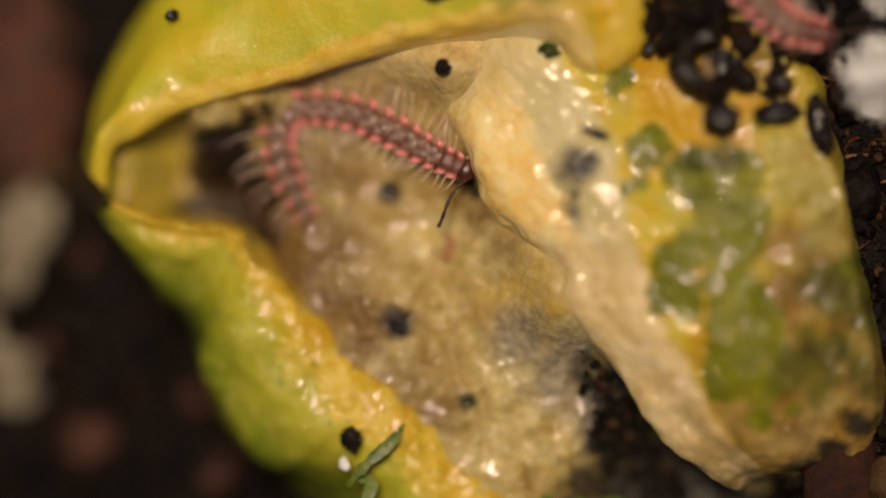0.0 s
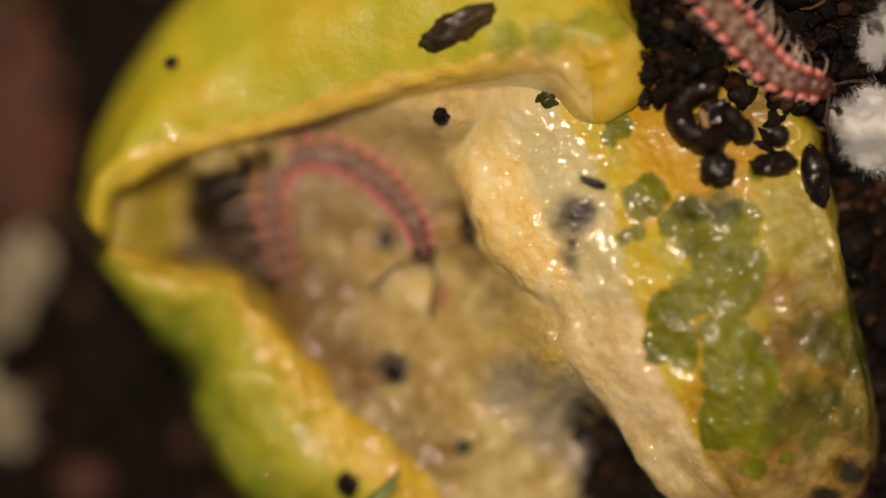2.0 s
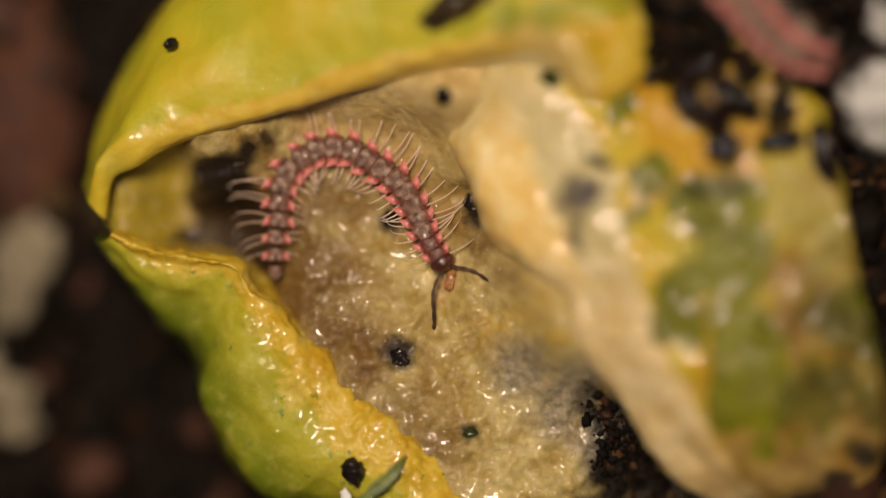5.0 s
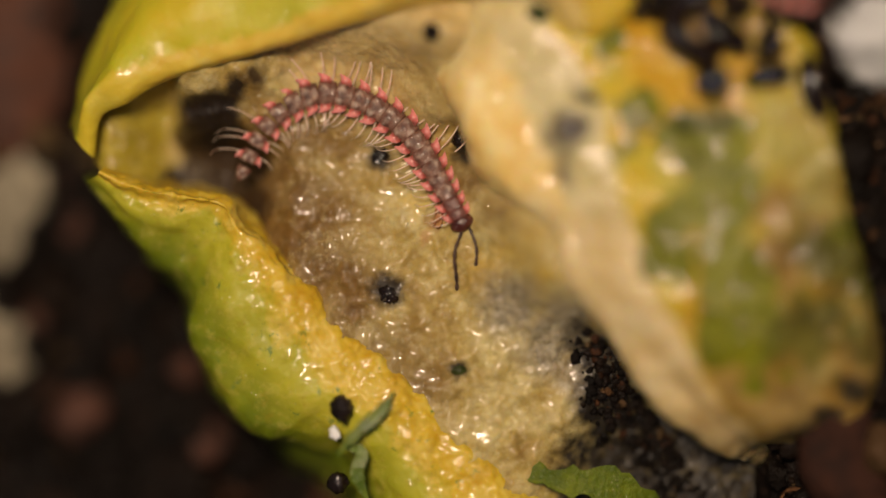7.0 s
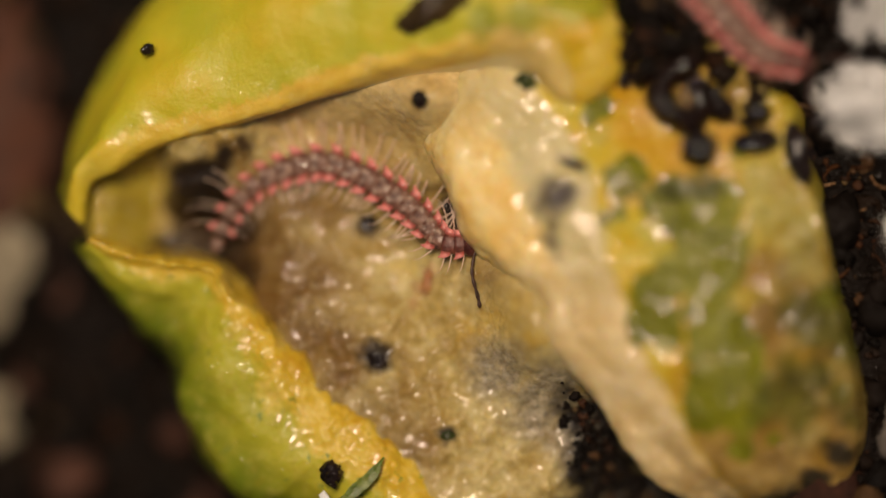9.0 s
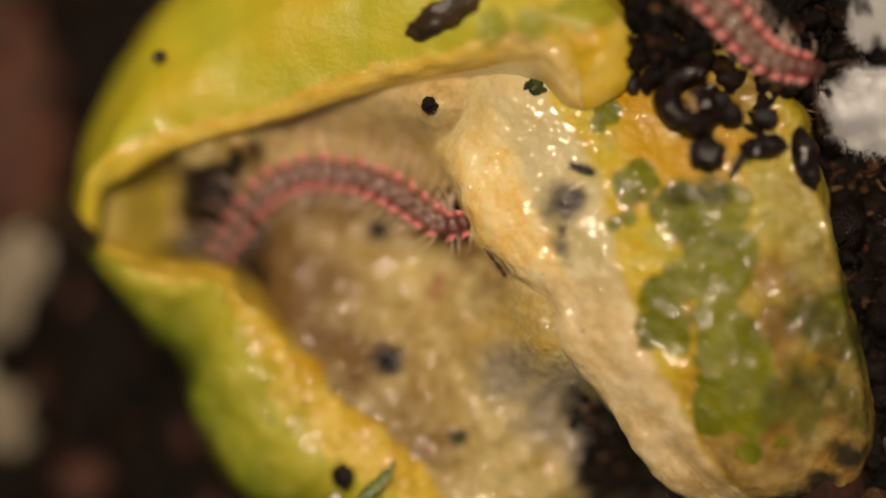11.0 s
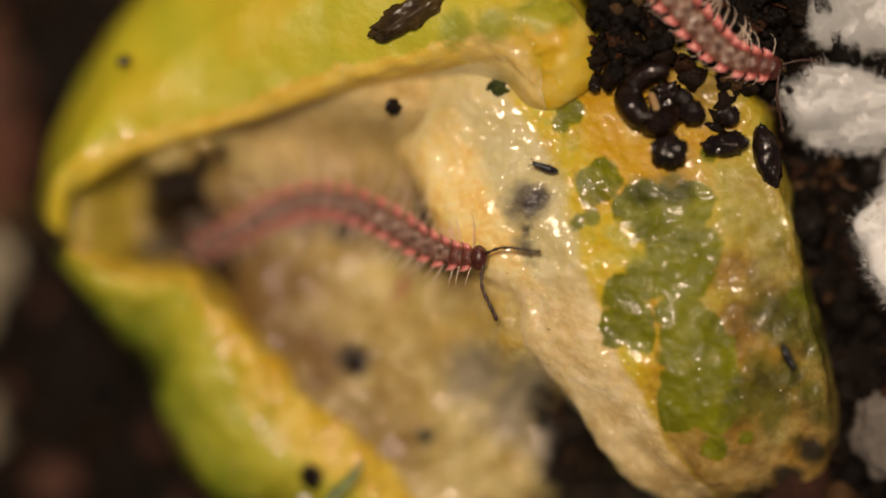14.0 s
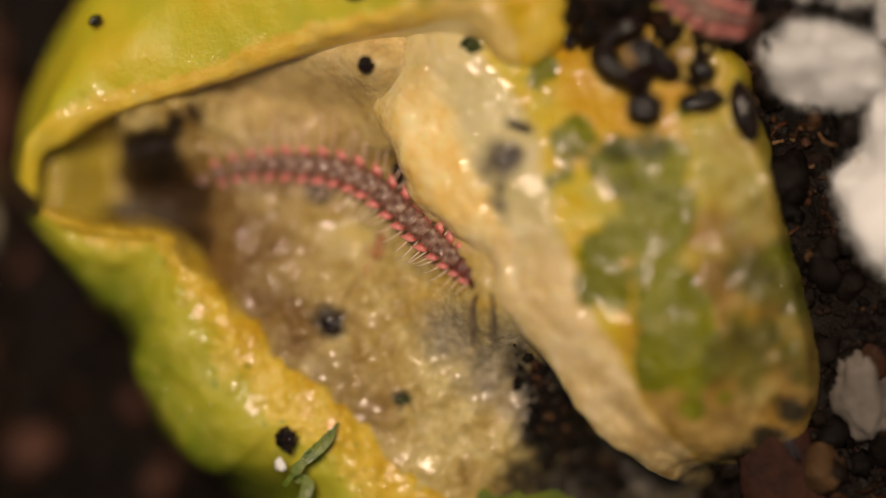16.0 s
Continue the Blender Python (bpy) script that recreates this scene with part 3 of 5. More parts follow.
def tube(pts, radii, sides=6):
    """Verts and faces of a closed tapering tube through pts (mm)."""
    pts = [Vector(p) for p in pts]
    vs, fs = [], []
    for i, p in enumerate(pts):
        d = (pts[min(i + 1, len(pts) - 1)] - pts[max(i - 1, 0)]).normalized()
        a = d.orthogonal().normalized()
        b = d.cross(a)
        for s in range(sides):
            w = 2 * math.pi * s / sides
            vs.append((p + (a * math.cos(w) + b * math.sin(w)) * radii[i]) * MM)
    for i in range(len(pts) - 1):
        for s in range(sides):
            q = (s + 1) % sides
            fs.append((i * sides + s, i * sides + q, (i + 1) * sides + q, (i + 1) * sides + s))
    fs.append(tuple(range(sides - 1, -1, -1)))
    fs.append(tuple((len(pts) - 1) * sides + s for s in range(sides)))
    return vs, fs


# ---- ground ----
def soil_height(x, y):
    """Height of the soil in mm at x, y in mm."""
    z = -15.0 + 15.5 * smooth(6, 27, x + 0.25 * y)
    z += 3.0 * smooth(9, 20, y) * smooth(6, 20, x)
    z -= 4.0 * smooth(-10, -17, y) * smooth(0, 12, x) * (1 - smooth(14, 26, x))
    z += 6.5 * math.exp(-((x - 15) / 6) ** 2 - ((y + 16) / 5) ** 2)
    z -= 1.0 * math.exp(-((x - 12) / 6) ** 2 - ((y + 13) / 6) ** 2)
    far = smooth(45, 140, math.hypot(x, y))
    z = z * (1 - far) + -8 * far
    z += 0.9 * wob((x, y, 0), 0.25, 5) * (1 - far) + far * 5 * wob((x, y, 3), 0.008, 3) * (1 - smooth(150, 420, math.hypot(x, y)))
    return z


def ground():
    near = np.arange(-48, 48.01, 0.4)
    out = 48 * 1.16 ** np.arange(1, 74)
    ax = np.concatenate([-out[::-1], near, out])
    n = len(ax)
    verts = [(x * MM, y * MM, soil_height(x, y) * MM) for x in ax for y in ax]
    faces = [(i * n + j, (i + 1) * n + j, (i + 1) * n + j + 1, i * n + j + 1) for i in range(n - 1) for j in range(n - 1)]
    ob = mesh_object("ground", verts, faces, SOIL)
    return tagged(ob, "dark damp potting soil under the fruit", "soil", kind="structure")


ground()


# ---- fruit ----
fruit = tagged(new("rotten_fruit"), "split yellow-green rotting fruit with pale wet pulp, lying on dark soil", "fruit")

# Rails of the upper shell, from where it meets the soil behind, over the skin, to the torn edge and its underside.
SHELL_RAILS = [
    [(-23.65, 4.49, -17.00), (-22.43, 8.94, -17.00), (-20.41, 13.40, -17.00), (-16.36, 19.48, -17.00), (-12.59, 26.93, -14.00), (-5.34, 29.55, -12.00), (1.83, 30.17, -10.00), (7.71, 28.71, -7.00), (11.56, 25.79, -5.00), (13.86, 19.49, -4.00), (14.25, 15.21, -4.00), (13.35, 13.03, -3.00)],
    [(-24.97, 6.14, -8.00), (-23.95, 10.28, -8.00), (-22.10, 14.19, -7.50), (-18.16, 20.20, -6.00), (-11.41, 24.51, -3.50), (-5.16, 26.24, -1.00), (0.62, 26.46, 1.00), (5.57, 25.19, 2.50), (10.13, 22.48, 3.00), (13.12, 18.32, 2.60), (13.69, 15.01, 1.80), (12.96, 13.05, 1.00)],
    [(-24.62, 6.09, -5.50), (-23.12, 9.96, -4.20), (-20.48, 13.40, -2.60), (-15.94, 16.21, -0.80), (-10.87, 18.81, 0.80), (-5.48, 20.25, 2.20), (-0.90, 20.54, 3.60), (2.89, 20.09, 4.60), (6.66, 19.29, 5.30), (11.00, 17.40, 5.30), (12.16, 14.98, 4.60), (12.10, 12.66, 3.20)],
    [(-24.20, 5.20, -3.60), (-23.47, 7.98, -2.20), (-21.25, 9.87, -1.00), (-17.67, 11.00, -0.60), (-11.12, 12.59, 0.40), (-6.50, 14.36, 1.60), (-2.43, 15.34, 2.80), (0.62, 15.79, 3.70), (4.40, 16.82, 5.00), (7.34, 16.49, 5.40), (9.46, 14.61, 5.20), (11.32, 12.40, 3.90)],
    [(-23.21, 4.04, -3.90), (-22.66, 6.83, -3.00), (-20.51, 7.82, -1.90), (-17.91, 9.19, -1.60), (-12.31, 10.82, -0.80), (-7.00, 12.46, 0.20), (-1.71, 14.01, 1.80), (2.10, 14.80, 2.80), (5.73, 15.42, 4.20), (8.00, 14.64, 4.70), (9.55, 12.64, 4.50), (10.96, 11.66, 3.40)],
    [(-23.60, 4.60, -6.50), (-22.60, 7.40, -6.00), (-20.60, 8.60, -5.50), (-17.80, 9.90, -4.60), (-12.10, 11.40, -3.60), (-6.80, 12.70, -2.80), (-1.38, 13.10, -2.00), (2.48, 13.74, -0.80), (5.77, 14.07, 2.20), (7.67, 13.44, 2.70), (9.07, 11.91, 2.90), (10.76, 11.32, 2.40)],
]


def shell_rough(u, v, p):
    k = 0.35 * wob(p, 0.18, 3)
    lip = smooth(0.54, 0.62, v) * (1 - smooth(0.74, 0.84, v))
    k += lip * (0.04 * wob(p, 1.6, 3) + 0.14 * wob(p, 0.5, 2) + 0.12 * smooth(0.66, 0.75, u) * wob(p, 1.1, 2))
    return k * (1 - 0.8 * smooth(0.78, 0.86, v))


loft("upper_shell", SHELL_RAILS, 200, 90, SHELL, fruit, shell_rough, "yellow-green skin with a torn orange edge")


def folded_lip():
    """The puffed roll in which the torn skin ends above the flap."""
    line = spline([(1.82, 16.79, 3.9), (4.54, 17.60, 4.3), (7.24, 18.10, 4.0), (9.60, 17.60, 3.9), (11.00, 16.40, 3.7), (11.20, 14.62, 3.4), (10.40, 13.05, 3.1), (9.30, 12.00, 3.0)], 70)
    size = np.interp(np.linspace(0, 7, 70), range(8), [0.3, 1.0, 1.7, 2.4, 2.7, 2.4, 1.7, 0.4])
    n = 36
    verts, faces = [], []
    for i, p in enumerate(line):
        d = line[min(i + 1, 69)] - line[max(i - 1, 0)]
        d /= np.linalg.norm(d)
        a = np.array((-d[1], d[0], 0)) / np.hypot(d[0], d[1])
        b = np.cross(d, a)
        b = b if b[2] > 0 else -b
        for j in range(n):
            w = 2 * math.pi * j / n
            q = p + size[i] * (a * math.cos(w) + 0.75 * b * math.sin(w))
            q = q + (q - p) * (0.22 * wob(q, 0.35, 2) + 0.06 * wob(q, 1.2, 3))
            verts.append(q * MM)
    faces = [(i * n + j, i * n + (j + 1) % n, (i + 1) * n + (j + 1) % n, (i + 1) * n + j) for i in range(69) for j in range(n)]
    faces += [tuple(range(n)), tuple(69 * n + j for j in range(n - 1, -1, -1))]
    mesh_object("folded_lip", verts, faces, FOLD, fruit, None, True, "puffed orange-yellow roll of torn skin")


folded_lip()

RIM_RAILS = [
    [(-23.04, 2.87, -17.00), (-21.22, 0.44, -17.00), (-19.19, -1.18, -17.00), (-17.98, -2.80, -17.00), (-16.56, -4.83, -17.00), (-15.95, -8.07, -17.00), (-14.33, -12.12, -17.00), (-11.86, -14.91, -16.00), (-10.22, -17.69, -15.00), (-7.78, -18.84, -14.00), (-5.77, -21.65, -14.00), (-1.76, -27.27, -14.00)],
    [(-24.00, 2.70, -6.50), (-22.26, -0.05, -6.50), (-20.30, -2.09, -6.50), (-19.29, -3.42, -6.50), (-17.55, -5.22, -6.20), (-16.50, -8.38, -5.60), (-14.70, -12.68, -5.60), (-12.27, -15.06, -5.60), (-9.07, -15.71, -6.00), (-6.57, -16.73, -6.00), (-4.85, -19.94, -6.00), (-0.73, -25.62, -6.00)],
    [(-23.23, 2.67, -3.60), (-21.28, 0.42, -3.40), (-19.17, -0.83, -3.30), (-17.03, -1.29, -3.20), (-15.73, -3.26, -2.80), (-14.08, -7.13, -2.40), (-12.14, -10.61, -2.10), (-10.01, -12.74, -2.20), (-7.50, -13.91, -2.40), (-4.98, -15.46, -2.40), (-2.86, -18.94, -2.40), (1.02, -23.97, -2.40)],
    [(-22.79, 2.90, -3.00), (-20.69, 1.50, -2.80), (-17.89, 0.81, -2.60), (-14.93, 0.50, -2.30), (-13.75, -1.13, -1.90), (-11.35, -4.53, -1.70), (-9.21, -7.50, -1.40), (-6.90, -10.39, -1.30), (-4.97, -12.32, -1.30), (-2.85, -13.86, -1.30), (-0.14, -16.95, -1.40), (3.72, -21.60, -1.60)],
    [(-22.50, 3.13, -3.20), (-20.23, 2.36, -3.00), (-17.51, 1.73, -2.80), (-14.18, 1.04, -2.70), (-13.08, -0.36, -2.60), (-10.53, -3.07, -2.70), (-8.08, -5.59, -2.50), (-5.18, -8.56, -2.30), (-2.78, -10.61, -2.20), (-0.34, -12.73, -2.10), (2.95, -15.83, -2.20), (6.82, -19.72, -2.40)],
    [(-21.20, 3.61, -10.50), (-19.27, 3.38, -11.50), (-17.28, 2.74, -11.50), (-13.95, 1.82, -10.00), (-12.36, 0.03, -8.00), (-9.97, -2.52, -7.00), (-7.61, -5.08, -7.00), (-4.66, -8.13, -6.50), (-2.10, -10.15, -6.00), (0.25, -12.30, -6.00), (3.57, -15.63, -6.00), (7.49, -19.55, -6.00)],
]


def rim_rough(u, v, p):
    k = 0.5 * wob(p, 0.2, 3) + (0.03 + 0.03 * smooth(0.2, 0.45, u)) * wob(p, 1.0, 3)
    k += 0.28 * (1 - smooth(0.25, 0.35, u)) * smooth(0.45, 0.6, v) * wob(p, 0.7, 3)
    k -= 0.7 * math.exp(-((u - 0.325 + 0.12 * (v - 0.5)) / 0.06) ** 2) * smooth(0.1, 0.3, v) * (1 - smooth(0.5, 0.68, v))
    if v > 0.5:
        k += smooth(0.45, 0.6, v) * smooth(0.2, 0.45, u) * (0.3 * wob(p, 0.5, 3) + 0.06 * wob(p, 1.5, 3))
        k += 0.22 * smooth(0.5, 0.6, v) * smooth(0.45, 0.6, u) * max(0.0, wob(p, 1.1, 2))
    return k


loft("lower_rim", RIM_RAILS, 320, 130, RIM, fruit, rim_rough, "green skin with a lumpy torn yellow edge")

FLAP_RAILS = [
    [(2.59, 15.65, -5.00), (-0.20, 11.20, -3.60), (0.30, 8.60, -3.40), (2.30, 5.60, -3.20), (2.70, 2.20, -3.20), (4.40, 0.20, -3.20), (6.60, -1.80, -3.00), (7.60, -4.40, -3.00), (11.60, -7.60, -3.00), (16.59, -11.64, -4.00), (20.22, -14.85, -6.00), (22.38, -16.18, -9.00)],
    [(0.63, 14.77, -3.00), (0.51, 11.40, -1.00), (1.08, 9.04, 0.80), (2.34, 5.38, 1.80), (3.60, 3.01, 2.10), (5.39, 1.17, 2.30), (7.67, -0.81, 2.40), (8.44, -3.97, 2.40), (11.49, -7.98, 2.20), (14.96, -13.16, 1.50), (19.48, -16.21, -0.50), (22.44, -17.25, -7.00)],
    [(3.70, 15.77, 0.20), (3.67, 12.82, 2.00), (4.43, 9.56, 2.60), (5.75, 5.73, 3.30), (6.69, 3.45, 3.60), (8.21, 1.17, 3.80), (9.91, -1.11, 3.90), (11.05, -4.14, 4.00), (13.71, -7.56, 3.80), (16.40, -11.38, 3.20), (20.12, -14.88, 1.50), (23.15, -16.73, -6.00)],
    [(7.50, 16.07, 1.80), (7.47, 13.73, 3.00), (9.54, 10.66, 3.60), (11.30, 7.61, 4.40), (12.15, 4.19, 4.80), (12.90, 0.79, 5.00), (13.84, -1.86, 5.10), (14.98, -4.88, 5.10), (16.69, -8.29, 4.80), (18.44, -11.73, 4.00), (21.24, -14.67, 2.00), (23.94, -16.49, -6.00)],
    [(11.52, 16.85, 1.50), (11.67, 14.51, 2.60), (14.66, 10.66, 3.80), (16.88, 7.03, 4.90), (17.98, 3.81, 5.40), (18.73, 0.78, 5.60), (19.47, -2.23, 5.70), (20.61, -5.25, 5.70), (22.15, -8.66, 5.20), (22.98, -11.72, 4.20), (23.91, -14.48, 2.00), (25.11, -16.34, -6.00)],
    [(15.18, 19.18, 1.00), (16.63, 16.80, 2.50), (22.27, 11.80, 3.60), (23.93, 8.18, 4.20), (25.03, 4.95, 4.60), (25.77, 1.92, 4.80), (26.34, -1.11, 4.80), (27.12, -4.51, 4.60), (27.55, -7.94, 4.00), (27.26, -11.39, 3.00), (26.28, -14.14, 1.00), (26.48, -16.02, -6.00)],
    [(17.12, 20.36, 0.50), (18.95, 17.59, 2.00), (24.61, 12.22, 2.80), (25.72, 8.78, 3.20), (26.54, 5.35, 3.40), (27.30, 1.93, 3.40), (28.08, -1.87, 3.20), (28.97, -5.68, 3.00), (29.54, -9.51, 2.20), (28.96, -13.18, 1.00), (27.03, -15.58, -1.00), (27.35, -16.47, -7.00)],
    [(17.67, 21.18, -6.00), (19.76, 18.38, -5.00), (25.81, 12.91, -5.00), (26.98, 9.01, -5.00), (27.88, 5.50, -5.00), (28.66, 1.98, -5.00), (29.44, -1.92, -5.00), (30.38, -5.82, -5.00), (30.89, -9.73, -5.00), (30.20, -13.87, -6.00), (27.74, -16.47, -7.00), (27.52, -16.97, -9.00)],
]


def flap_rough(u, v, p):
    k = 0.3 * wob(p, 0.3, 3) + 0.07 * wob(p, 1.0, 3) + 0.035 * wob(p, 2.6, 2)
    k += 0.16 * smooth(0.42, 0.5, v) * max(0.0, wob(p, 0.7, 3))
    return k


loft("flesh_flap", FLAP_RAILS, 230, 210, FLAP, fruit, flap_rough, "pale flesh flap with yellow and green mottled skin")


def edge_gap(x, y):
    """Distance in mm from the free edge of the flap."""
    best = 99.0
    line = FLAP_RAILS[1][1:9]
    for (x0, y0, _), (x1, y1, _) in zip(line, line[1:]):
        dx, dy = x1 - x0, y1 - y0
        t = max(0.0, min(1.0, ((x - x0) * dx + (y - y0) * dy) / (dx * dx + dy * dy)))
        best = min(best, math.hypot(x - x0 - t * dx, y - y0 - t * dy))
    return best


def pulp_height(x, y):
    """Height in mm of the pulp that lines the hollow."""
    z = -3.9 + 1.7 * smooth(4, -4, y) * smooth(-14, -6, x)
    left = 1 - smooth(-18.2, -16.9, x)
    z -= left * (0.8 + 2.8 * smooth(-22.5, -17.4, x) + 1.2 * smooth(-22, -24, x))
    z -= 3.8 * smooth(-18.2, -16.9, x) * (1 - smooth(-14.5, -8.6, x)) * (1 - smooth(4.0, 7.2, y))
    z += 2.4 * smooth(7.0, 10.0, y) * (1 - smooth(-15, -8, x))
    wall = smooth(9.0, 13.2, y + 0.12 * x) * smooth(-17, -8, x)
    z += 3.7 * wall
    z -= 1.0 * smooth(2.5, 6.5, x) * smooth(8, 11, y)
    z += 0.7 * math.exp(-((x - 4) / 5) ** 2 - ((y + 9) / 6) ** 2)
    z += 1.6 * math.exp(-((x - 7) / 3) ** 2 - ((y + 2) / 4) ** 2)
    z -= 3.0 * smooth(0.0, 5.0, (x - 11.5) * 0.75 - (y + 10) * 0.6)
    z += 0.5 * math.exp(-((x - 2.3) / 4.5) ** 2 - ((y - 10.0) / 2.8) ** 2)
    rise = math.exp(-(edge_gap(x, y) / 2.8) ** 2)
    z += (3.9 - 1.0 * smooth(-2, 2, y)) * rise * smooth(-10, -4, y) * (1 - 0.75 * smooth(3.8, 4.8, y) * (1 - smooth(5.6, 7.0, y)))
    z += (0.4 * wob((x, y, 0), 0.3, 3) + 0.32 * wob((x, y, 5), 0.8, 3) + 0.15 * wob((x, y, 9), 2.0, 3)) * (1 - 0.6 * wall) * (1 - 0.6 * left) * (1 - 0.5 * rise)
    return z


def pulp():
    line = [p[:2] for p in RIM_RAILS[3]] + [p[:2] for p in reversed(FLAP_RAILS[3][:-2])] + [p[:2] for p in reversed(SHELL_RAILS[3])]
    line[len(RIM_RAILS[3]):len(RIM_RAILS[3])] = [(8.31, -23.79), (19.84, -21.87), (24.45, -16.88)]
    poly = np.array(line)
    xs, ys = np.arange(-27, 22, 0.22), np.arange(-24, 24, 0.22)
    keep, verts = {}, []

    def inside(x, y):
        hit, j = False, len(poly) - 1
        for i in range(len(poly)):
            (xi, yi), (xj, yj) = poly[i], poly[j]
            if (yi > y) != (yj > y) and x < (xj - xi) * (y - yi) / (yj - yi) + xi:
                hit = not hit
            j = i
        return hit

    for i, x in enumerate(xs):
        for j, y in enumerate(ys):
            if inside(x, y):
                keep[i, j] = len(verts)
                verts.append((x * MM, y * MM, pulp_height(x, y) * MM))
    faces = [(keep[i, j], keep[i + 1, j], keep[i + 1, j + 1], keep[i, j + 1]) for i, j in keep if (i + 1, j) in keep and (i + 1, j + 1) in keep and (i, j + 1) in keep]
    mesh_object("pulp", verts, faces, PULP, fruit, None, True, "pale tan wet pulp with grey mould, brown stains and shade-darkened hollow")


pulp()


# ---- loose bits ----
def bit(name, x, y, z, size, material, label, category, stretch=(1, 1, 1), turn=0, rough=0.35, seed=1, sub=3, group="", freq=1.0):
    vs, fs = lump(seed, size, stretch, rough, sub, freq)
    ob = mesh_object(name, vs, fs, material)
    ob.matrix_basis = pose(x * MM, y * MM, z * MM, 0, 0, turn)
    return tagged(ob, label, category, group)


FRASS = "small black wet frass pellet stuck on the fruit"
for n, (p, size, st, turn) in enumerate([
    ((-3.64, 3.91, -3.20), 0.62, (1, 1.1, 0.6), 0), ((-3.02, -5.33, -3.30), 0.55, (1, 1.2, 0.5), 40),
    ((-6.23, -12.99, -0.90), 0.75, (1, 1.1, 0.8), 0), ((-18.49, 15.94, -0.90), 0.45, (1, 0.8, 0.7), 30),
    ((7.29, 13.29, 2.60), 0.8, (1.1, 0.9, 0.7), 0), 
    ((1.71, -10.49, -2.00), 0.4, (1.3, 0.8, 0.7), 10), 
    ((13.74, 13.50, 4.00), 0.6, (0.8, 1.1, 0.8), 0), 
    ((-6.53, -18.10, -2.00), 0.7, (1, 1, 0.8), 0),
    ((18.57, 8.70, 5.50), 1.1, (1.05, 1.0, 0.7), 10), ((22.46, 9.13, 4.90), 1.0, (1.5, 0.8, 0.7), 8), ((22.64, 11.08, 4.80), 0.8, (1, 0.9, 0.8), 0),
    ((25.29, 8.31, 4.20), 1.5, (0.6, 1.5, 0.5), 12), ((20.26, 11.36, 5.20), 0.8, (1, 1, 0.8), 0), ((19.62, 12.32, 5.20), 0.55, (1.2, 1, 0.8), 0), ((15.77, 12.22, 5.00), 0.4, (1, 1, 0.8), 0),
]):
    if n in (0, 1, 5):
        p = (p[0], p[1], pulp_height(p[0], p[1]) - 0.05)
    if n in (4, 5):
        bit("skin_fleck", *p, size, FLECK, "small dark green fleck of fruit skin on the wet flesh", "fleck", st, turn, 0.24, n + 2, 4, "green skin flecks", 1.6)
        continue
    bit("frass_pellet", *p, size, BLACK, FRASS, "pellet", st, turn, 0.12 if size > 1.4 else 0.3, n + 2, 4, "frass pellets on the fruit", 1.9)

_x, _y = (0.01, 12.25)
bit("frass_pellet", _x, _y, max(pulp_height(_x, _y), -0.9) + 0.2, 0.52, BLACK, FRASS, "pellet", (1, 1.1, 0.8), 20, 0.29, 50, 4, "frass pellets on the fruit", 1.8)
_x, _y = (1.93, 5.15)
bit("frass_pellet", _x, _y, pulp_height(_x, _y) + 0.15, 0.6, BLACK, FRASS, "pellet", (1, 1.1, 0.8), 0, 0.29, 51, 4, "frass pellets on the fruit", 1.8)
_x, _y = (0.40, -0.02)
bit("pulp_shred", _x, _y, pulp_height(_x, _y) + 0.15, 0.65, AMBER, "small amber shred of wet pulp on the flesh", "shred", (0.5, 1.3, 0.45), -8, 0.4, 52, 4, "", 1.6)

# a wet clod stuck on the upper skin
def clod():
    vs, fs = lump(31, 1.1, (2.3, 0.95, 0.6), 0.3, 5, 1.3)
    ob = mesh_object("soil_clod", vs, fs, CLOD)
    x, y, z = (1.07, 18.28, 4.60)
    ob.matrix_basis = pose(x * MM, y * MM, z * MM, 0, -8, 26)
    return tagged(ob, "elongated wet brown soil clod stuck on the yellow skin", "clod")


clod()


def husk():
    """A curled, ragged shell with a dark clotted middle."""
    pts, rad = [], []
    for i in range(44):
        f = i / 43
        a = radians(55 + 300 * f)
        pts.append(((2.1 - 0.5 * f) * math.cos(a), (1.95 - 0.45 * f) * math.sin(a), 0.35 * math.sin(a * 2)))
        rad.append(0.95 * math.sin(math.pi * (0.1 + 0.84 * f)) ** 0.6 * (1 + 0.1 * math.sin(i * 0.47)))
    vs, fs = tube(pts, rad, 18)
    vs = [v * (1 + 0.07 * wob(v * 1000, 0.9, 4)) for v in vs]
    ob = mesh_object("curled_husk", vs, fs, HUSK)
    x, y, z = (17.98, 12.36, 5.00)
    ob.matrix_basis = pose(x * MM, y * MM, z * MM, 8, 5, 20)
    for n, (px_, py_, size, st) in enumerate([(0.5, -0.2, 1.0, (1.1, 0.9, 0.6))]):
        v, f = lump(n + 210, size, st, 0.5, 4, 1.9)
        clot = mesh_object("clot", v, f, HUSK, ob)
        clot.location = (px_ * MM, py_ * MM, -0.35 * MM)
    v, f = lump(220, 0.62, (0.45, 1.3, 0.5), 0.35, 3, 1.6)
    scrap = mesh_object("pulp_scrap", v, f, SCRAP, ob, label="pale tan scrap of pulp")
    scrap.location = (-0.45 * MM, -0.15 * MM, 0.35 * MM)
    return tagged(ob, "glossy dark brown curled insect husk on the fruit", "husk")


husk()

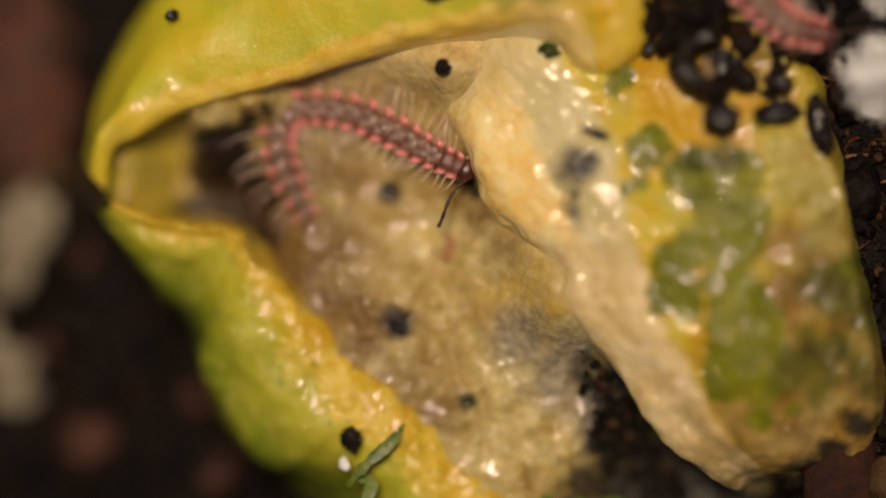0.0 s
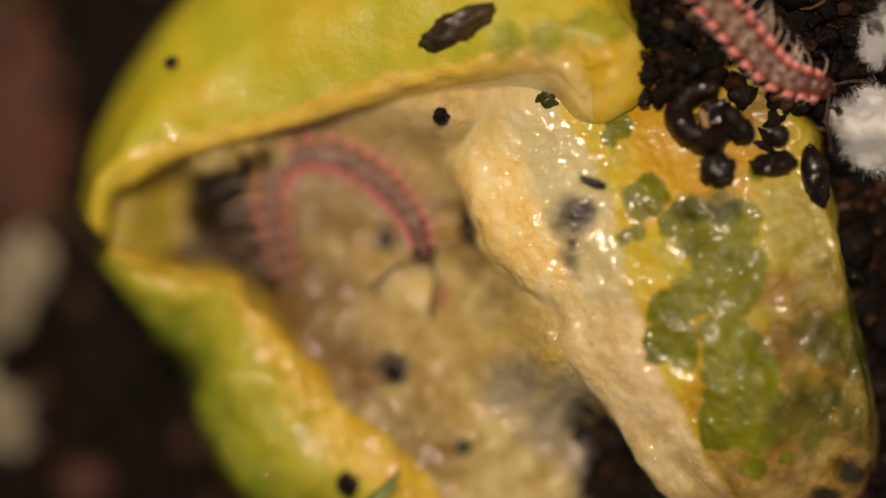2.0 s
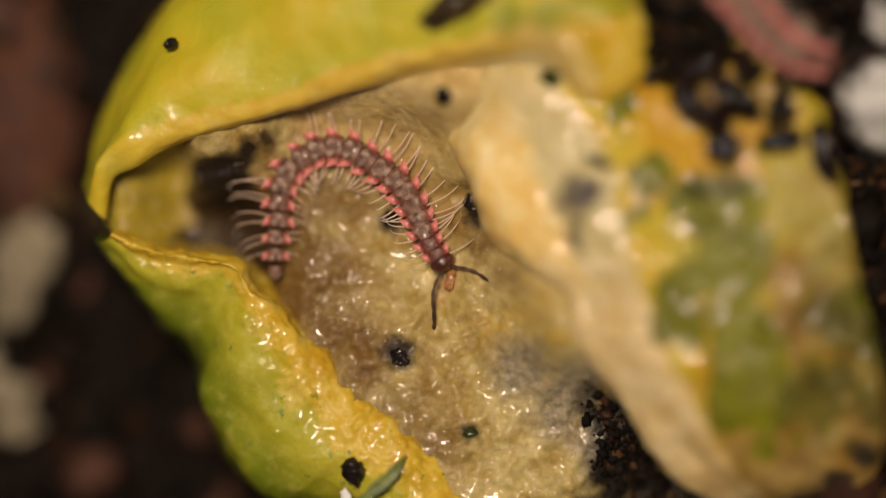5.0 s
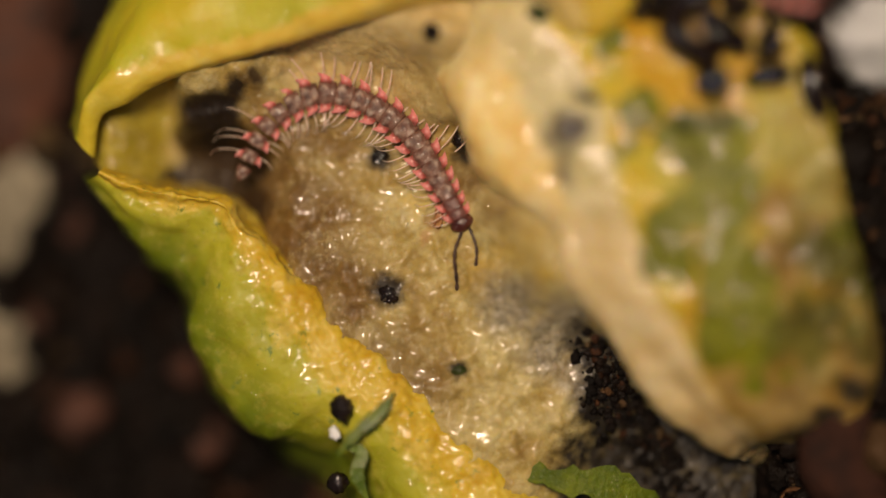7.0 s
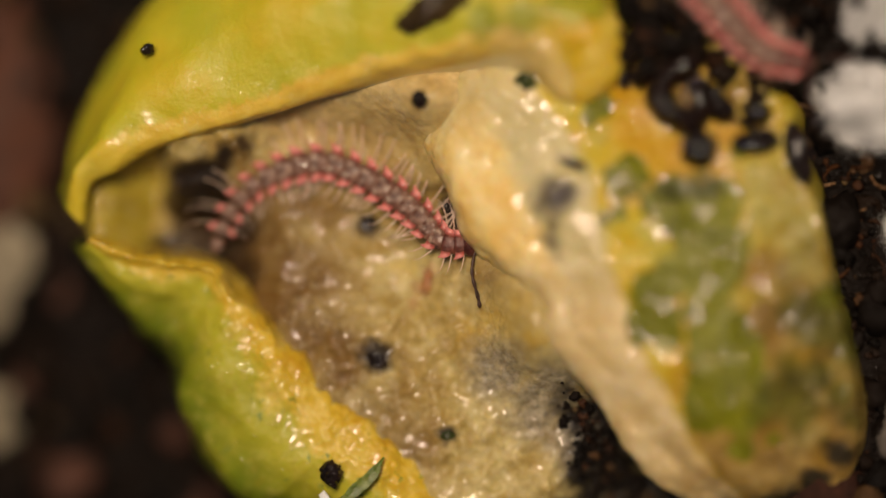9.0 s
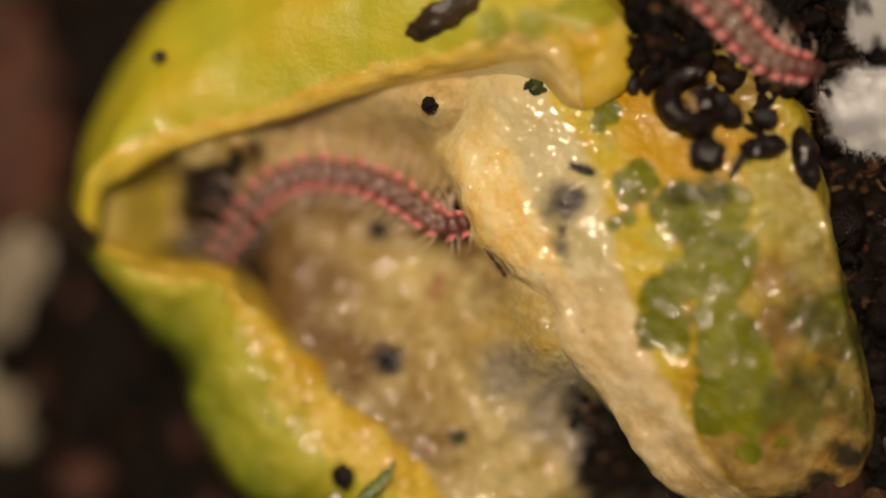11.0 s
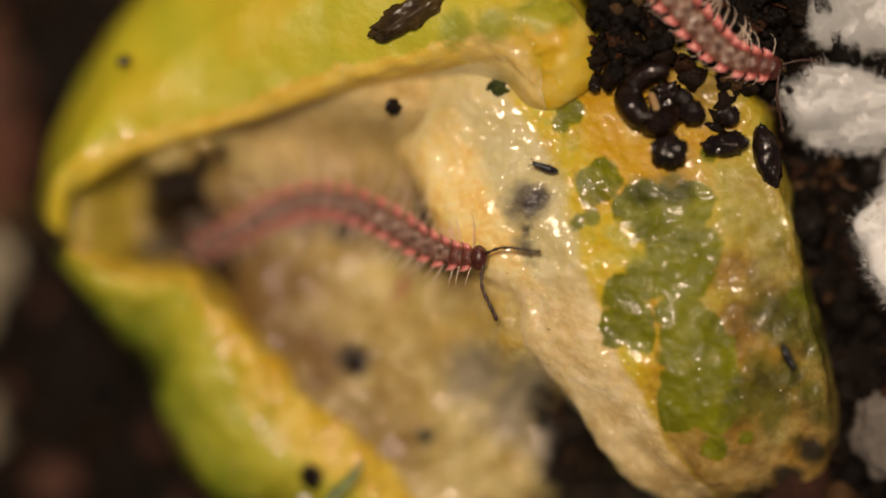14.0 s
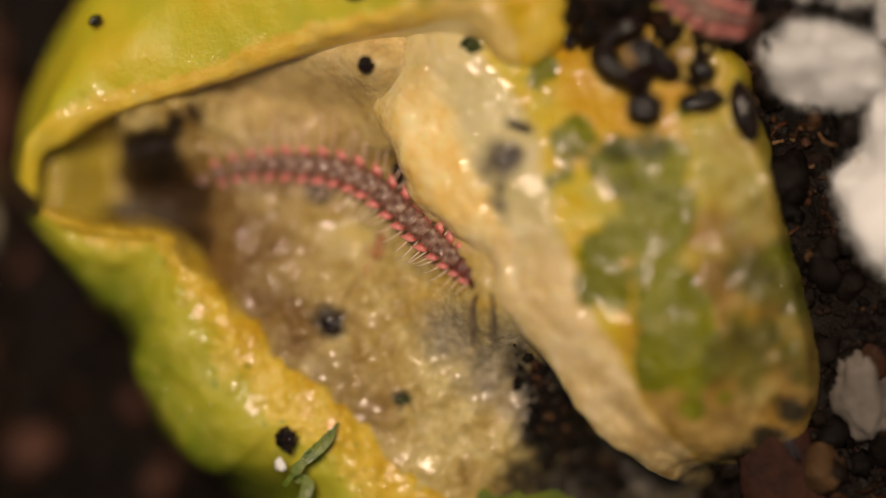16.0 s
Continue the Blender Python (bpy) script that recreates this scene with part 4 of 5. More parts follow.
# white perlite
for n, (p, size, st, turn) in enumerate([
    ((30.90, 17.91, 3.40), 1.9, (1.0, 1.0, 0.8), 20), ((35.37, 18.01, 3.00), 3.4, (0.95, 1.2, 0.7), 0), ((30.74, 11.49, 3.40), 2.9, (1.15, 0.8, 0.75), -12), ((38.4, 2.32, 2.60), 6.8, (0.85, 1.15, 0.5), 10),
]):
    bit("perlite_chunk", *p, size, PERLITE, "rough white perlite chunk lying in the soil", "perlite", st, turn, 0.26 if n == 3 else 0.5, n + 40, 5, "perlite chunks in the soil", 1.1 if n == 3 else 1.5)

def fuzz(parent, seed, count=20000):
    """Fine white mould threads standing off a chunk."""
    rnd = random.Random(seed)
    me = parent.data
    verts, faces = [], []
    polys = [p for p in me.polygons if p.normal.z > -0.3]
    for _ in range(count):
        p = polys[rnd.randrange(len(polys))]
        a = p.center + Vector([rnd.uniform(-0.35, 0.35) * MM for _ in range(3)])
        d = (p.normal + Vector([rnd.uniform(-0.8, 0.8) for _ in range(3)])).normalized()
        n = rnd.uniform(0.2, 0.75) * MM
        b = a + d * n * 0.6
        c = b + (d + Vector([rnd.uniform(-0.6, 0.6) for _ in range(3)])) * n * 0.5
        w = d.orthogonal().normalized() * 0.009 * MM
        x = d.cross(w)
        k = len(verts)
        for q, r in ((a, 1.0), (b, 0.8), (c, 0.3)):
            verts += [q + w * r, q + (x - w * 0.5) * r, q - (x + w * 0.5) * r]
        for r in (0, 3):
            for i in range(3):
                j = (i + 1) % 3
                faces.append((k + r + i, k + r + j, k + r + 3 + j, k + r + 3 + i))
    return tagged(mesh_object("mould_fuzz", verts, faces, FUZZ, parent), "fine white mould threads", kind="stuff")


for n, ob in enumerate([o for o in scene.objects if o.name.startswith("perlite_chunk")]):
    fuzz(ob, n + 3)

for n, (p, size, st, turn) in enumerate([
    ((-29.95, 0.84, -15.00), 3.4, (0.7, 1.2, 0.7), -20), ((-31.15, -7.22, -15.00), 2.4, (0.8, 1.2, 0.7), 10), ((-30.55, -10.44, -15.00), 1.6, (1.2, 0.8, 0.7), 10), ((32.79, -11.08, 1.00), 2.3, (0.8, 1.3, 0.6), 10),
]):
    bit("pale_stone", *p, size, GREYSTONE if n == 3 else STONE, "rough grey stone lying in the dark soil" if n == 3 else "pale cream stone lying in the dark soil", "stone", st, turn, 0.3, n + 40, 4, "pale stones in the soil", 1.3)

for n, (p, size, st, turn) in enumerate([
    ((-25.04, -13.62, -14.00), 2.0, (1.1, 0.8, 0.6), 30), ((-30.35, 12.92, -15.00), 4.5, (0.9, 2.0, 0.4), 10), ((-17.61, -10.61, -14.00), 1.0, (1, 1, 0.7), 0),
    ((-16.11, -16.33, -12.00), 1.0, (1, 0.8, 0.7), 0), ((-29.75, 7.68, -15.00), 3.0, (1.0, 1.0, 0.4), 10), ((27.50, -15.71, 0.20), 4.0, (0.75, 1.3, 0.4), 12),
]):
    bit("wood_chip", *p, size, CHIP if n == 5 else RUST, "reddish brown bark chip in the soil", "wood chip", st, turn, 0.4, n + 60, 3, "bark chips in the soil", 1.4)


def crumbs():
    rnd = random.Random(5)
    kinds = [lump(k + 80, 1.0, (1, 0.8 + 0.05 * (k % 5), 0.7), 0.6, 2 if k < 7 else 1, 1.6) for k in range(10)]
    verts, faces = [], []
    for n in range(8200):
        fine = n >= 3600
        x, y = (rnd.uniform(6, 46), rnd.uniform(-22, 26)) if fine else (rnd.uniform(-46, 46), rnd.uniform(-34, 34))
        s = 0.14 + 0.4 * rnd.random() ** 2 if fine else 0.35 + 1.5 * rnd.random() ** 3
        vs, fs = kinds[7 + rnd.randrange(3) if fine else rnd.randrange(7)]
        m = pose(x * MM, y * MM, (soil_height(x, y) + 0.2 * s) * MM, rnd.uniform(0, 360), rnd.uniform(0, 360), rnd.uniform(0, 360))
        k = len(verts)
        verts += [m @ (v * s) for v in vs]
        faces += [tuple(k + i for i in f) for f in fs]
    for _ in range(260):
        x, y = rnd.gauss(16.0, 1.6), rnd.gauss(17.2, 1.9)
        if y < 13.6 or x < 13.2:
            continue
        s = 0.15 + 0.75 * rnd.random() ** 2.5
        vs, fs = kinds[rnd.randrange(7)]
        m = pose(x * MM, y * MM, (3.9 + 0.04 * x + rnd.uniform(-0.3, 0.3)) * MM, rnd.uniform(0, 360), rnd.uniform(0, 360), rnd.uniform(0, 360))
        k = len(verts)
        verts += [m @ (v * s) for v in vs]
        faces += [tuple(k + i for i in f) for f in fs]
    for _ in range(200):
        x, y = rnd.gauss(23.5, 1.8), rnd.gauss(15.4, 1.3)
        s = 0.2 + 0.9 * rnd.random() ** 2.5
        vs, fs = kinds[rnd.randrange(7)]
        m = pose(x * MM, y * MM, (3.5 + rnd.uniform(-0.4, 0.3)) * MM, rnd.uniform(0, 360), rnd.uniform(0, 360), rnd.uniform(0, 360))
        k = len(verts)
        verts += [m @ (v * s) for v in vs]
        faces += [tuple(k + i for i in f) for f in fs]
    for _ in range(900):
        f = rnd.random()
        x, y = 10.6 + 8 * f + rnd.gauss(0, 0.9), -9.5 - 10 * f + rnd.gauss(0, 1.6 + 1.2 * f)
        if edge_gap(x, y) < 0.5 or x > 14.6 + 0.6 * (-13 - y) or x < 9.6 - 0.1 * (y + 12):
            continue
        s = 0.1 + 0.4 * rnd.random() ** 2.5
        vs, fs = kinds[rnd.randrange(10)]
        m = pose(x * MM, y * MM, (max(pulp_height(x, y), soil_height(x, y)) + 0.1 * s) * MM, rnd.uniform(0, 360), rnd.uniform(0, 360), rnd.uniform(0, 360))
        k = len(verts)
        verts += [m @ (v * s) for v in vs]
        faces += [tuple(k + i for i in f) for f in fs]
    ob = mesh_object("soil_crumbs", verts, faces, CRUMB)
    tagged(ob, "loose dark brown soil crumbs and rusty grit", "soil crumbs", kind="stuff")


crumbs()

_r = random.Random(21)
for n in range(26):
    x, y = _r.uniform(-42, -9), _r.uniform(-26, 26)
    if x > -27 and y > -9 + (x + 16) * -0.9:
        continue
    bit("wood_chip", x, y, soil_height(x, y) + 0.4, _r.uniform(0.6, 1.5), RUST, "small rusty bark chip on dark soil", "wood chip", (1.2, 0.8, 0.6), _r.uniform(0, 360), 0.4, n + 120, 2, "bark chips in the soil", 1.4)


def fibres():
    rnd = random.Random(11)
    verts, faces = [], []
    for _ in range(110):
        x, y = rnd.uniform(20, 40), rnd.uniform(-20, 24)
        a, n = rnd.uniform(0, 6.28), rnd.uniform(0.8, 3.0)
        z = soil_height(x, y) + 0.3
        pts = [(x + n * t * math.cos(a + 0.8 * t), y + n * t * math.sin(a + 0.8 * t), z + 0.5 * math.sin(3 * t + a)) for t in (0, 0.25, 0.5, 0.75, 1)]
        r = rnd.uniform(0.05, 0.2)
        v, f = tube(pts, [r * 0.6, r, r, r * 0.8, r * 0.3], 5)
        k = len(verts)
        verts += v
        faces += [tuple(k + i for i in q) for q in f]
    tagged(mesh_object("plant_fibres", verts, faces, FIBRE), "short rusty brown plant fibres in the soil", "fibres", kind="stuff")


fibres()


def blade(name, pts, width, label, category="grass blade", material=GRASS):
    c = spline(pts, 24)
    vs, fs = [], []
    for i, p in enumerate(c):
        d = c[min(i + 1, 23)] - c[max(i - 1, 0)]
        n = np.array((-d[1], d[0], 0)) / max(np.hypot(d[0], d[1]), 1e-6)
        w = width * math.sin(math.pi * min(0.97, 0.1 + 0.9 * i / 23)) ** 0.7 * (1 + 0.6 * wob(p, 0.9, 3))
        for a, h in ((-1, 0.05), (0, 0.0), (1, 0.05), (0, -0.12)):
            vs.append((p + n * a * w + np.array((0, 0, h))) * MM)
    for i in range(23):
        for s in range(4):
            q = (s + 1) % 4
            fs.append((i * 4 + s, i * 4 + q, i * 4 + 4 + q, i * 4 + 4 + s))
    fs += [(3, 2, 1, 0), (92, 93, 94, 95)]
    return tagged(mesh_object(name, vs, fs, material, None, None, False), label, category)


blade("grass_blade", [(-6.49, -16.13, -0.50), (-5.14, -14.56, 0.20), (-3.60, -13.22, 0.10), (-2.64, -11.90, -0.40)], 0.4, "short green grass sliver stuck to the torn rim")
blade("grass_blade", [(-5.96, -15.58, -1.20), (-4.88, -15.95, -0.80), (-5.20, -17.48, -1.00), (-4.54, -19.23, -1.60)], 0.5, "ragged green grass shred lying on the torn rim")
blade("skin_shred", [(5.98, -17.02, -2.40), (8.27, -17.96, -1.90), (11.14, -18.21, -2.20), (13.84, -19.11, -3.00), (16.19, -20.43, -4.60)], 1.0, "curled strip of green fruit skin on the soil", "skin shred", SHRED)
bit("pale_flake", *(-6.71, -14.65, -1.00), 0.42, PERLITE, "small pale bluish flake stuck on the rim", "flake", (0.8, 1.2, 0.4), 20, 0.5, 77, 3)


# ---- millipede ----
SEGMENTS = 20
STATIONS = np.concatenate([[0.2], 0.2 + np.cumsum([min(1.2, 0.74 + 0.06 * i) for i in range(SEGMENTS)])])   # mm behind the brow


def keel_mesh(side):
    """A pink side keel: a flat plate that ends in a point swept back and up."""
    top = [(0.34, 0.6, 0.32), (0.34, 0.86, 0.37), (0.26, 1.03, 0.42), (0.04, 1.17, 0.46), (-0.5, 1.3, 0.54), (-0.54, 1.25, 0.53), (-0.38, 1.0, 0.45), (-0.4, 0.86, 0.38), (-0.4, 0.6, 0.32)]
    vs = [(x * MM, side * y * MM, z * MM) for x, y, z in top] + [(x * MM, side * y * MM, (z - 0.34 * (1.6 - y)) * MM) for x, y, z in top]
    n = len(top)
    fs = [tuple(range(n)), tuple(range(2 * n - 1, n - 1, -1))] + [(i, i + n, (i + 1) % n + n, (i + 1) % n) for i in range(n)]
    return vs, fs


def leg_mesh(side, swing, k):
    """A jointed leg that arches out and hooks back at its tip."""
    c, s = math.cos(radians(swing)), math.sin(radians(swing))
    pts = [(0, 0, -0.3), (0.08, 0.6, -0.15), (0.12, 1.3, 0.1), (0.02, 2.1, 0.2), (-0.26, 2.8, 0.05), (-0.8, 3.15, -0.3)]
    pts = [(x * k, y * k, z) for x, y, z in pts]
    pts = [(x * c + y * s, side * (0.35 + y * c - x * s), z) for x, y, z in pts]
    return tube([tuple(p) for p in spline(pts, 10)], [0.075, 0.068, 0.062, 0.056, 0.05, 0.045, 0.04, 0.034, 0.026, 0.012], 6)


def body_mesh():
    """One ring of the body: waisted in front, swollen behind, with two rows of low knobs on its back."""
    vs, fs = [], []
    prof = [(0.66, 0.7), (0.46, 0.76), (0.3, 0.79), (0.16, 0.86), (-0.08, 0.92), (-0.34, 0.9), (-0.47, 0.84), (-0.53, 0.66)]
    n = 20
    for x, r in prof:
        for k in range(n):
            a = 2 * math.pi * k / n
            b = 1.0
            if -0.4 < x < 0.2 and math.sin(a) > 0.3:
                b += 0.03 * math.cos(a * 5 + math.pi / 2) ** 2
            vs.append((x * MM, r * math.cos(a) * b * MM, r * 0.56 * math.sin(a) * b * MM))
    for i in range(len(prof) - 1):
        for k in range(n):
            q = (k + 1) % n
            fs.append((i * n + k, i * n + q, i * n + n + q, i * n + n + k))
    fs += [tuple(range(n - 1, -1, -1)), tuple((len(prof) - 1) * n + k for k in range(n))]
    return vs, fs


def tail_mesh():
    """The last ring, which narrows to a blunt point."""
    vs, fs = [], []
    prof = [(0.66, 0.7), (0.3, 0.74), (0.0, 0.68), (-0.35, 0.5), (-0.7, 0.26), (-0.95, 0.08)]
    n = 16
    for x, r in prof:
        vs += [(x * MM, r * math.cos(2 * math.pi * k / n) * MM, r * 0.56 * math.sin(2 * math.pi * k / n) * MM) for k in range(n)]
    for i in range(len(prof) - 1):
        fs += [(i * n + k, i * n + (k + 1) % n, i * n + n + (k + 1) % n, i * n + n + k) for k in range(n)]
    fs += [tuple(range(n - 1, -1, -1)), tuple((len(prof) - 1) * n + k for k in range(n))]
    return vs, fs


def data_of(name, vf, material, smooth=True):
    me = bpy.data.meshes.new(name)
    me.from_pydata([tuple(v) for v in vf[0]], [], vf[1])
    me.materials.append(material)
    me.polygons.foreach_set("use_smooth", [smooth] * len(me.polygons))
    return me


def head_mesh():
    vs, fs = lump(3, 0.8, (0.8, 1.1, 0.72), 0.05, 4)
    return vs, fs


def antenna_mesh(side):
    pts = [(0, 0, 0), (0.6, side * 0.2, 0.14), (1.3, side * 0.36, 0.26), (2.0, side * 0.36, 0.24), (2.8, side * 0.2, 0.12), (3.6, side * 0.04, -0.04), (4.1, 0, -0.15)]
    pts = [tuple(p) for p in spline(pts, 19)]
    return tube(pts, [0.115 * (0.7 + 0.4 * (i % 3 > 0)) * (0.85 + 0.02 * i) for i in range(18)] + [0.07], 7)


MESH = {"body": data_of("body_segment", body_mesh(), BODY), "tail": data_of("body_segment", tail_mesh(), BODY), "collar": data_of("body_segment", body_mesh(), COLLAR), "head": data_of("head", head_mesh(), HEADM)}
for _s in (-1, 1):
    MESH["keel", _s] = data_of("side_keel", keel_mesh(_s), PINK, True)
    MESH["antenna", _s] = data_of("antenna", antenna_mesh(_s), ANTM)
    for _k in range(8):
        for _u in (1.08, 0.68, 0.36):
            MESH["leg", _s, _k, _u] = data_of("leg", leg_mesh(_s, 15 * math.sin(_k * math.pi / 4) - 4, _u), LEGM)


def millipede(label, reach):
    """The thing, its head and its list of body segments, all at rest at the origin."""
    top = tagged(new("millipede"), label, "millipede", "pink millipedes")
    segs = []
    for i in range(SEGMENTS):
        ob = new("body_segment", MESH["collar" if i < 2 else "tail" if i == SEGMENTS - 1 else "body"])
        ob.parent = top
        segs.append(ob)
        for s in (-1, 1):
            if i < SEGMENTS - 1:
                keel = new("side_keel", MESH["keel", s])
                keel.parent = ob
                if i == 0:
                    tagged(keel, "pink side keel")
            for row in ((0,) if i in (0, SEGMENTS - 2) else () if i == SEGMENTS - 1 else (0, 1)):
                leg = new("leg", MESH["leg", s, (i * 2 + row + 3 * (s > 0)) % 8, reach[s]])
                leg.parent = ob
                leg.location = ((0.22 - 0.48 * row) * MM, 0, 0)
    head = new("head", MESH["head"])
    head.parent = top
    ants = []
    for s in (-1, 1):
        a = new("antenna", MESH["antenna", s])
        a.parent = head
        ants.append(a)
    return top, head, segs, ants


def seg_scale(i, girth=1.0):
    """Girth of a segment: the collar and the tail are slimmer."""
    return girth * min(1.06, 0.8 + 0.05 * i, 0.68 + 0.06 * (SEGMENTS - 1 - i))


def spine_poses(ctrl, z_head, z_tail):
    """Poses (m) of the head and the segments along a curve of x, y in mm that begins at the head."""
    c = spline([(x, y, 0) for x, y in ctrl], 400)
    s = np.concatenate([[0], np.cumsum(np.linalg.norm(np.diff(c, axis=0), axis=1))])
    total = STATIONS[-1] + 0.2
    d = (c[-1] - c[-12]) / np.linalg.norm(c[-1] - c[-12])
    out = []
    for k in range(SEGMENTS + 1):
        a = STATIONS[k]

        def at(a):
            p = c[-1] + d * (a - s[-1]) if a > s[-1] else np.array([np.interp(a, s, c[:, j]) for j in range(3)])
            f = max(0.0, 1 - a / total)
            p[2] = z_tail + (z_head - z_tail) * f ** 1.9
            return p

        p, q = at(a), at(a + 0.5) - at(max(0.0, a - 0.5))
        fwd = Vector(-q).normalized()
        side = Vector((0, 0, 1)).cross(fwd).normalized()
        up = fwd.cross(side)
        m = Matrix((fwd, side, up)).transposed().to_4x4()
        out.append(Matrix.Translation(Vector(p) * MM) @ m)
    return out


crawler, crawler_head, crawler_segs, crawler_ants = millipede("pink and brown flat-backed millipede crawling in the hollow fruit", {-1: 0.68, 1: 1.08})
POSES = {}


def spine(t, z_head, left, right, ctrl):
    """Where the crawler's back runs at t, and where its two feelers point."""
    poses = spine_poses(ctrl, z_head, -3.9)
    back = (poses[0]).inverted()
    yaws = []
    for x, y in (left, right):
        d = back @ Vector((x * MM, y * MM, z_head * MM))
        yaws.append(max(-100, min(100, math.degrees(math.atan2(d.y, d.x)))))
    POSES[t] = (poses, *yaws)


spine(0.0, 0.2, (3.70, 3.03), (-0.22, 2.41), [(1.85, 5.18), (-0.91, 6.56), (-3.41, 8.02), (-5.72, 9.14), (-8.02, 9.64), (-10.33, 9.44), (-11.36, 7.71), (-10.71, 5.02), (-9.56, 2.72), (-8.52, 0.61)])
spine(0.5, 0.2, (4.76, 1.18), (-0.25, 1.01), [(2.19, 4.77), (-1.00, 6.32), (-3.11, 7.79), (-5.41, 9.19), (-7.72, 9.81), (-10.03, 9.51), (-11.27, 7.59), (-10.51, 4.89), (-9.60, 2.77), (-8.72, 0.84)])
spine(1.0, 0.3, (2.89, -1.23), (-1.93, 2.27), [(1.94, 4.46), (0.01, 5.08), (-1.73, 6.21), (-3.65, 7.69), (-5.39, 8.85), (-7.51, 9.52), (-9.64, 9.33), (-10.92, 7.90), (-11.20, 5.59), (-10.43, 3.27), (-9.74, 1.14)])
spine(1.5, -0.4, (0.52, -3.03), (-2.75, 1.25), [(0.75, 3.75), (-1.18, 5.89), (-3.11, 7.84), (-5.42, 9.40), (-7.74, 9.95), (-10.07, 9.50), (-11.55, 7.49), (-11.06, 4.78), (-10.18, 2.64), (-9.34, 0.51)])
spine(2.0, -1.0, (-0.87, -1.38), (-4.56, 0.92), [(-1.01, 2.68), (-1.56, 4.61), (-2.85, 6.65), (-4.60, 8.34), (-6.73, 9.49), (-8.86, 9.79), (-10.79, 9.00), (-11.67, 7.26), (-11.46, 4.75), (-10.95, 2.82), (-10.44, 1.08)])
spine(2.5, -1.4, (-0.74, -0.26), (-4.20, 2.16), [(-1.74, 3.78), (-1.90, 5.89), (-3.05, 7.81), (-4.97, 9.23), (-6.97, 9.80), (-9.20, 9.57), (-10.74, 7.99), (-11.12, 5.50), (-10.81, 3.19), (-10.42, 0.89)])
spine(3.0, -1.4, (0.14, 1.16), (-4.82, 1.36), [(-1.80, 3.65), (-1.95, 5.56), (-3.02, 7.47), (-4.55, 8.62), (-6.46, 9.50), (-8.45, 9.65), (-9.98, 9.01), (-10.86, 7.48), (-11.01, 5.19), (-10.94, 3.27), (-10.56, 0.98)])
spine(3.5, -1.4, (0.87, 0.98), (-3.06, -0.73), [(-1.76, 3.92), (-1.79, 6.02), (-2.90, 7.89), (-4.65, 9.15), (-6.94, 9.96), (-9.23, 9.58), (-10.87, 8.05), (-11.22, 5.46), (-10.95, 3.17), (-10.69, 0.58)])
spine(4.5, -1.4, (5.08, 0.04), (-1.40, -2.23), [(-0.63, 1.88), (-1.50, 3.67), (-2.52, 5.96), (-3.85, 7.60), (-5.76, 8.75), (-7.28, 9.29), (-9.19, 8.91), (-10.72, 7.69), (-11.29, 5.79), (-11.30, 3.50), (-11.19, 0.64)])
spine(7.0, -1.6, (2.60, -6.63), (1.60, -5.60), [(2.13, -0.81), (0.93, 1.36), (-0.32, 3.65), (-1.53, 5.44), (-3.23, 6.89), (-5.51, 8.04), (-7.79, 8.32), (-10.08, 7.31), (-11.80, 5.41), (-12.95, 3.14)])
spine(7.5, -1.4, (4.42, 2.38), (4.88, -5.51), [(2.42, -0.93), (1.17, 0.99), (0.04, 3.28), (-0.98, 5.19), (-2.50, 6.73), (-4.40, 7.69), (-6.31, 8.27), (-8.22, 8.09), (-10.51, 6.96), (-11.86, 5.25), (-12.82, 3.35)])
spine(8.0, -1.0, (3.05, 3.84), (6.24, -3.58), [(2.83, 0.39), (0.73, 1.44), (-0.59, 3.75), (-2.10, 5.68), (-4.00, 7.23), (-6.30, 8.13), (-8.59, 8.03), (-10.90, 6.52), (-12.45, 4.81), (-13.23, 3.47)])
spine(8.5, -0.4, (5.68, 5.72), (6.77, -0.79), [(4.00, 1.52), (2.01, 1.73), (0.30, 3.28), (-1.41, 5.32), (-3.70, 6.76), (-5.61, 7.46), (-7.91, 7.75), (-9.83, 7.19), (-11.75, 6.17), (-13.10, 4.84), (-13.76, 3.39)])
spine(9.0, -0.2, (5.17, 1.99), (3.54, -0.29), [(3.64, 2.50), (1.53, 2.67), (-0.17, 4.53), (-2.07, 6.07), (-4.36, 7.44), (-6.65, 8.22), (-9.33, 7.75), (-11.64, 6.54), (-13.19, 4.64), (-13.97, 2.74)])
spine(11.5, 2.2, (6.44, 5.68), (5.79, 0.39), [(3.14, 4.56), (1.00, 4.12), (-0.92, 5.31), (-2.83, 6.68), (-5.14, 7.60), (-7.85, 7.79), (-9.79, 7.16), (-11.73, 6.02), (-12.91, 4.68), (-14.09, 3.34)])
spine(12.0, 3.6, (7.24, 5.52), (7.58, 1.07), [(3.93, 3.89), (1.80, 3.64), (-0.13, 4.24), (-2.06, 5.42), (-3.98, 6.40), (-6.30, 7.01), (-8.24, 7.02), (-10.57, 6.08), (-12.52, 4.74), (-14.08, 3.59)])
spine(12.5, 4.6, (7.99, 5.09), (9.31, 1.78), [(4.87, 3.57), (2.15, 3.60), (-0.17, 4.71), (-2.48, 5.98), (-4.81, 6.67), (-7.14, 6.69), (-9.48, 6.06), (-11.43, 4.91), (-13.00, 3.57)])
spine(13.0, 4.6, (10.50, 4.60), (8.51, -0.43), [(5.24, 3.21), (2.72, 3.24), (0.78, 4.31), (-1.54, 5.69), (-3.86, 6.57), (-6.58, 6.72), (-8.93, 5.77), (-10.88, 4.43), (-12.45, 3.28)])
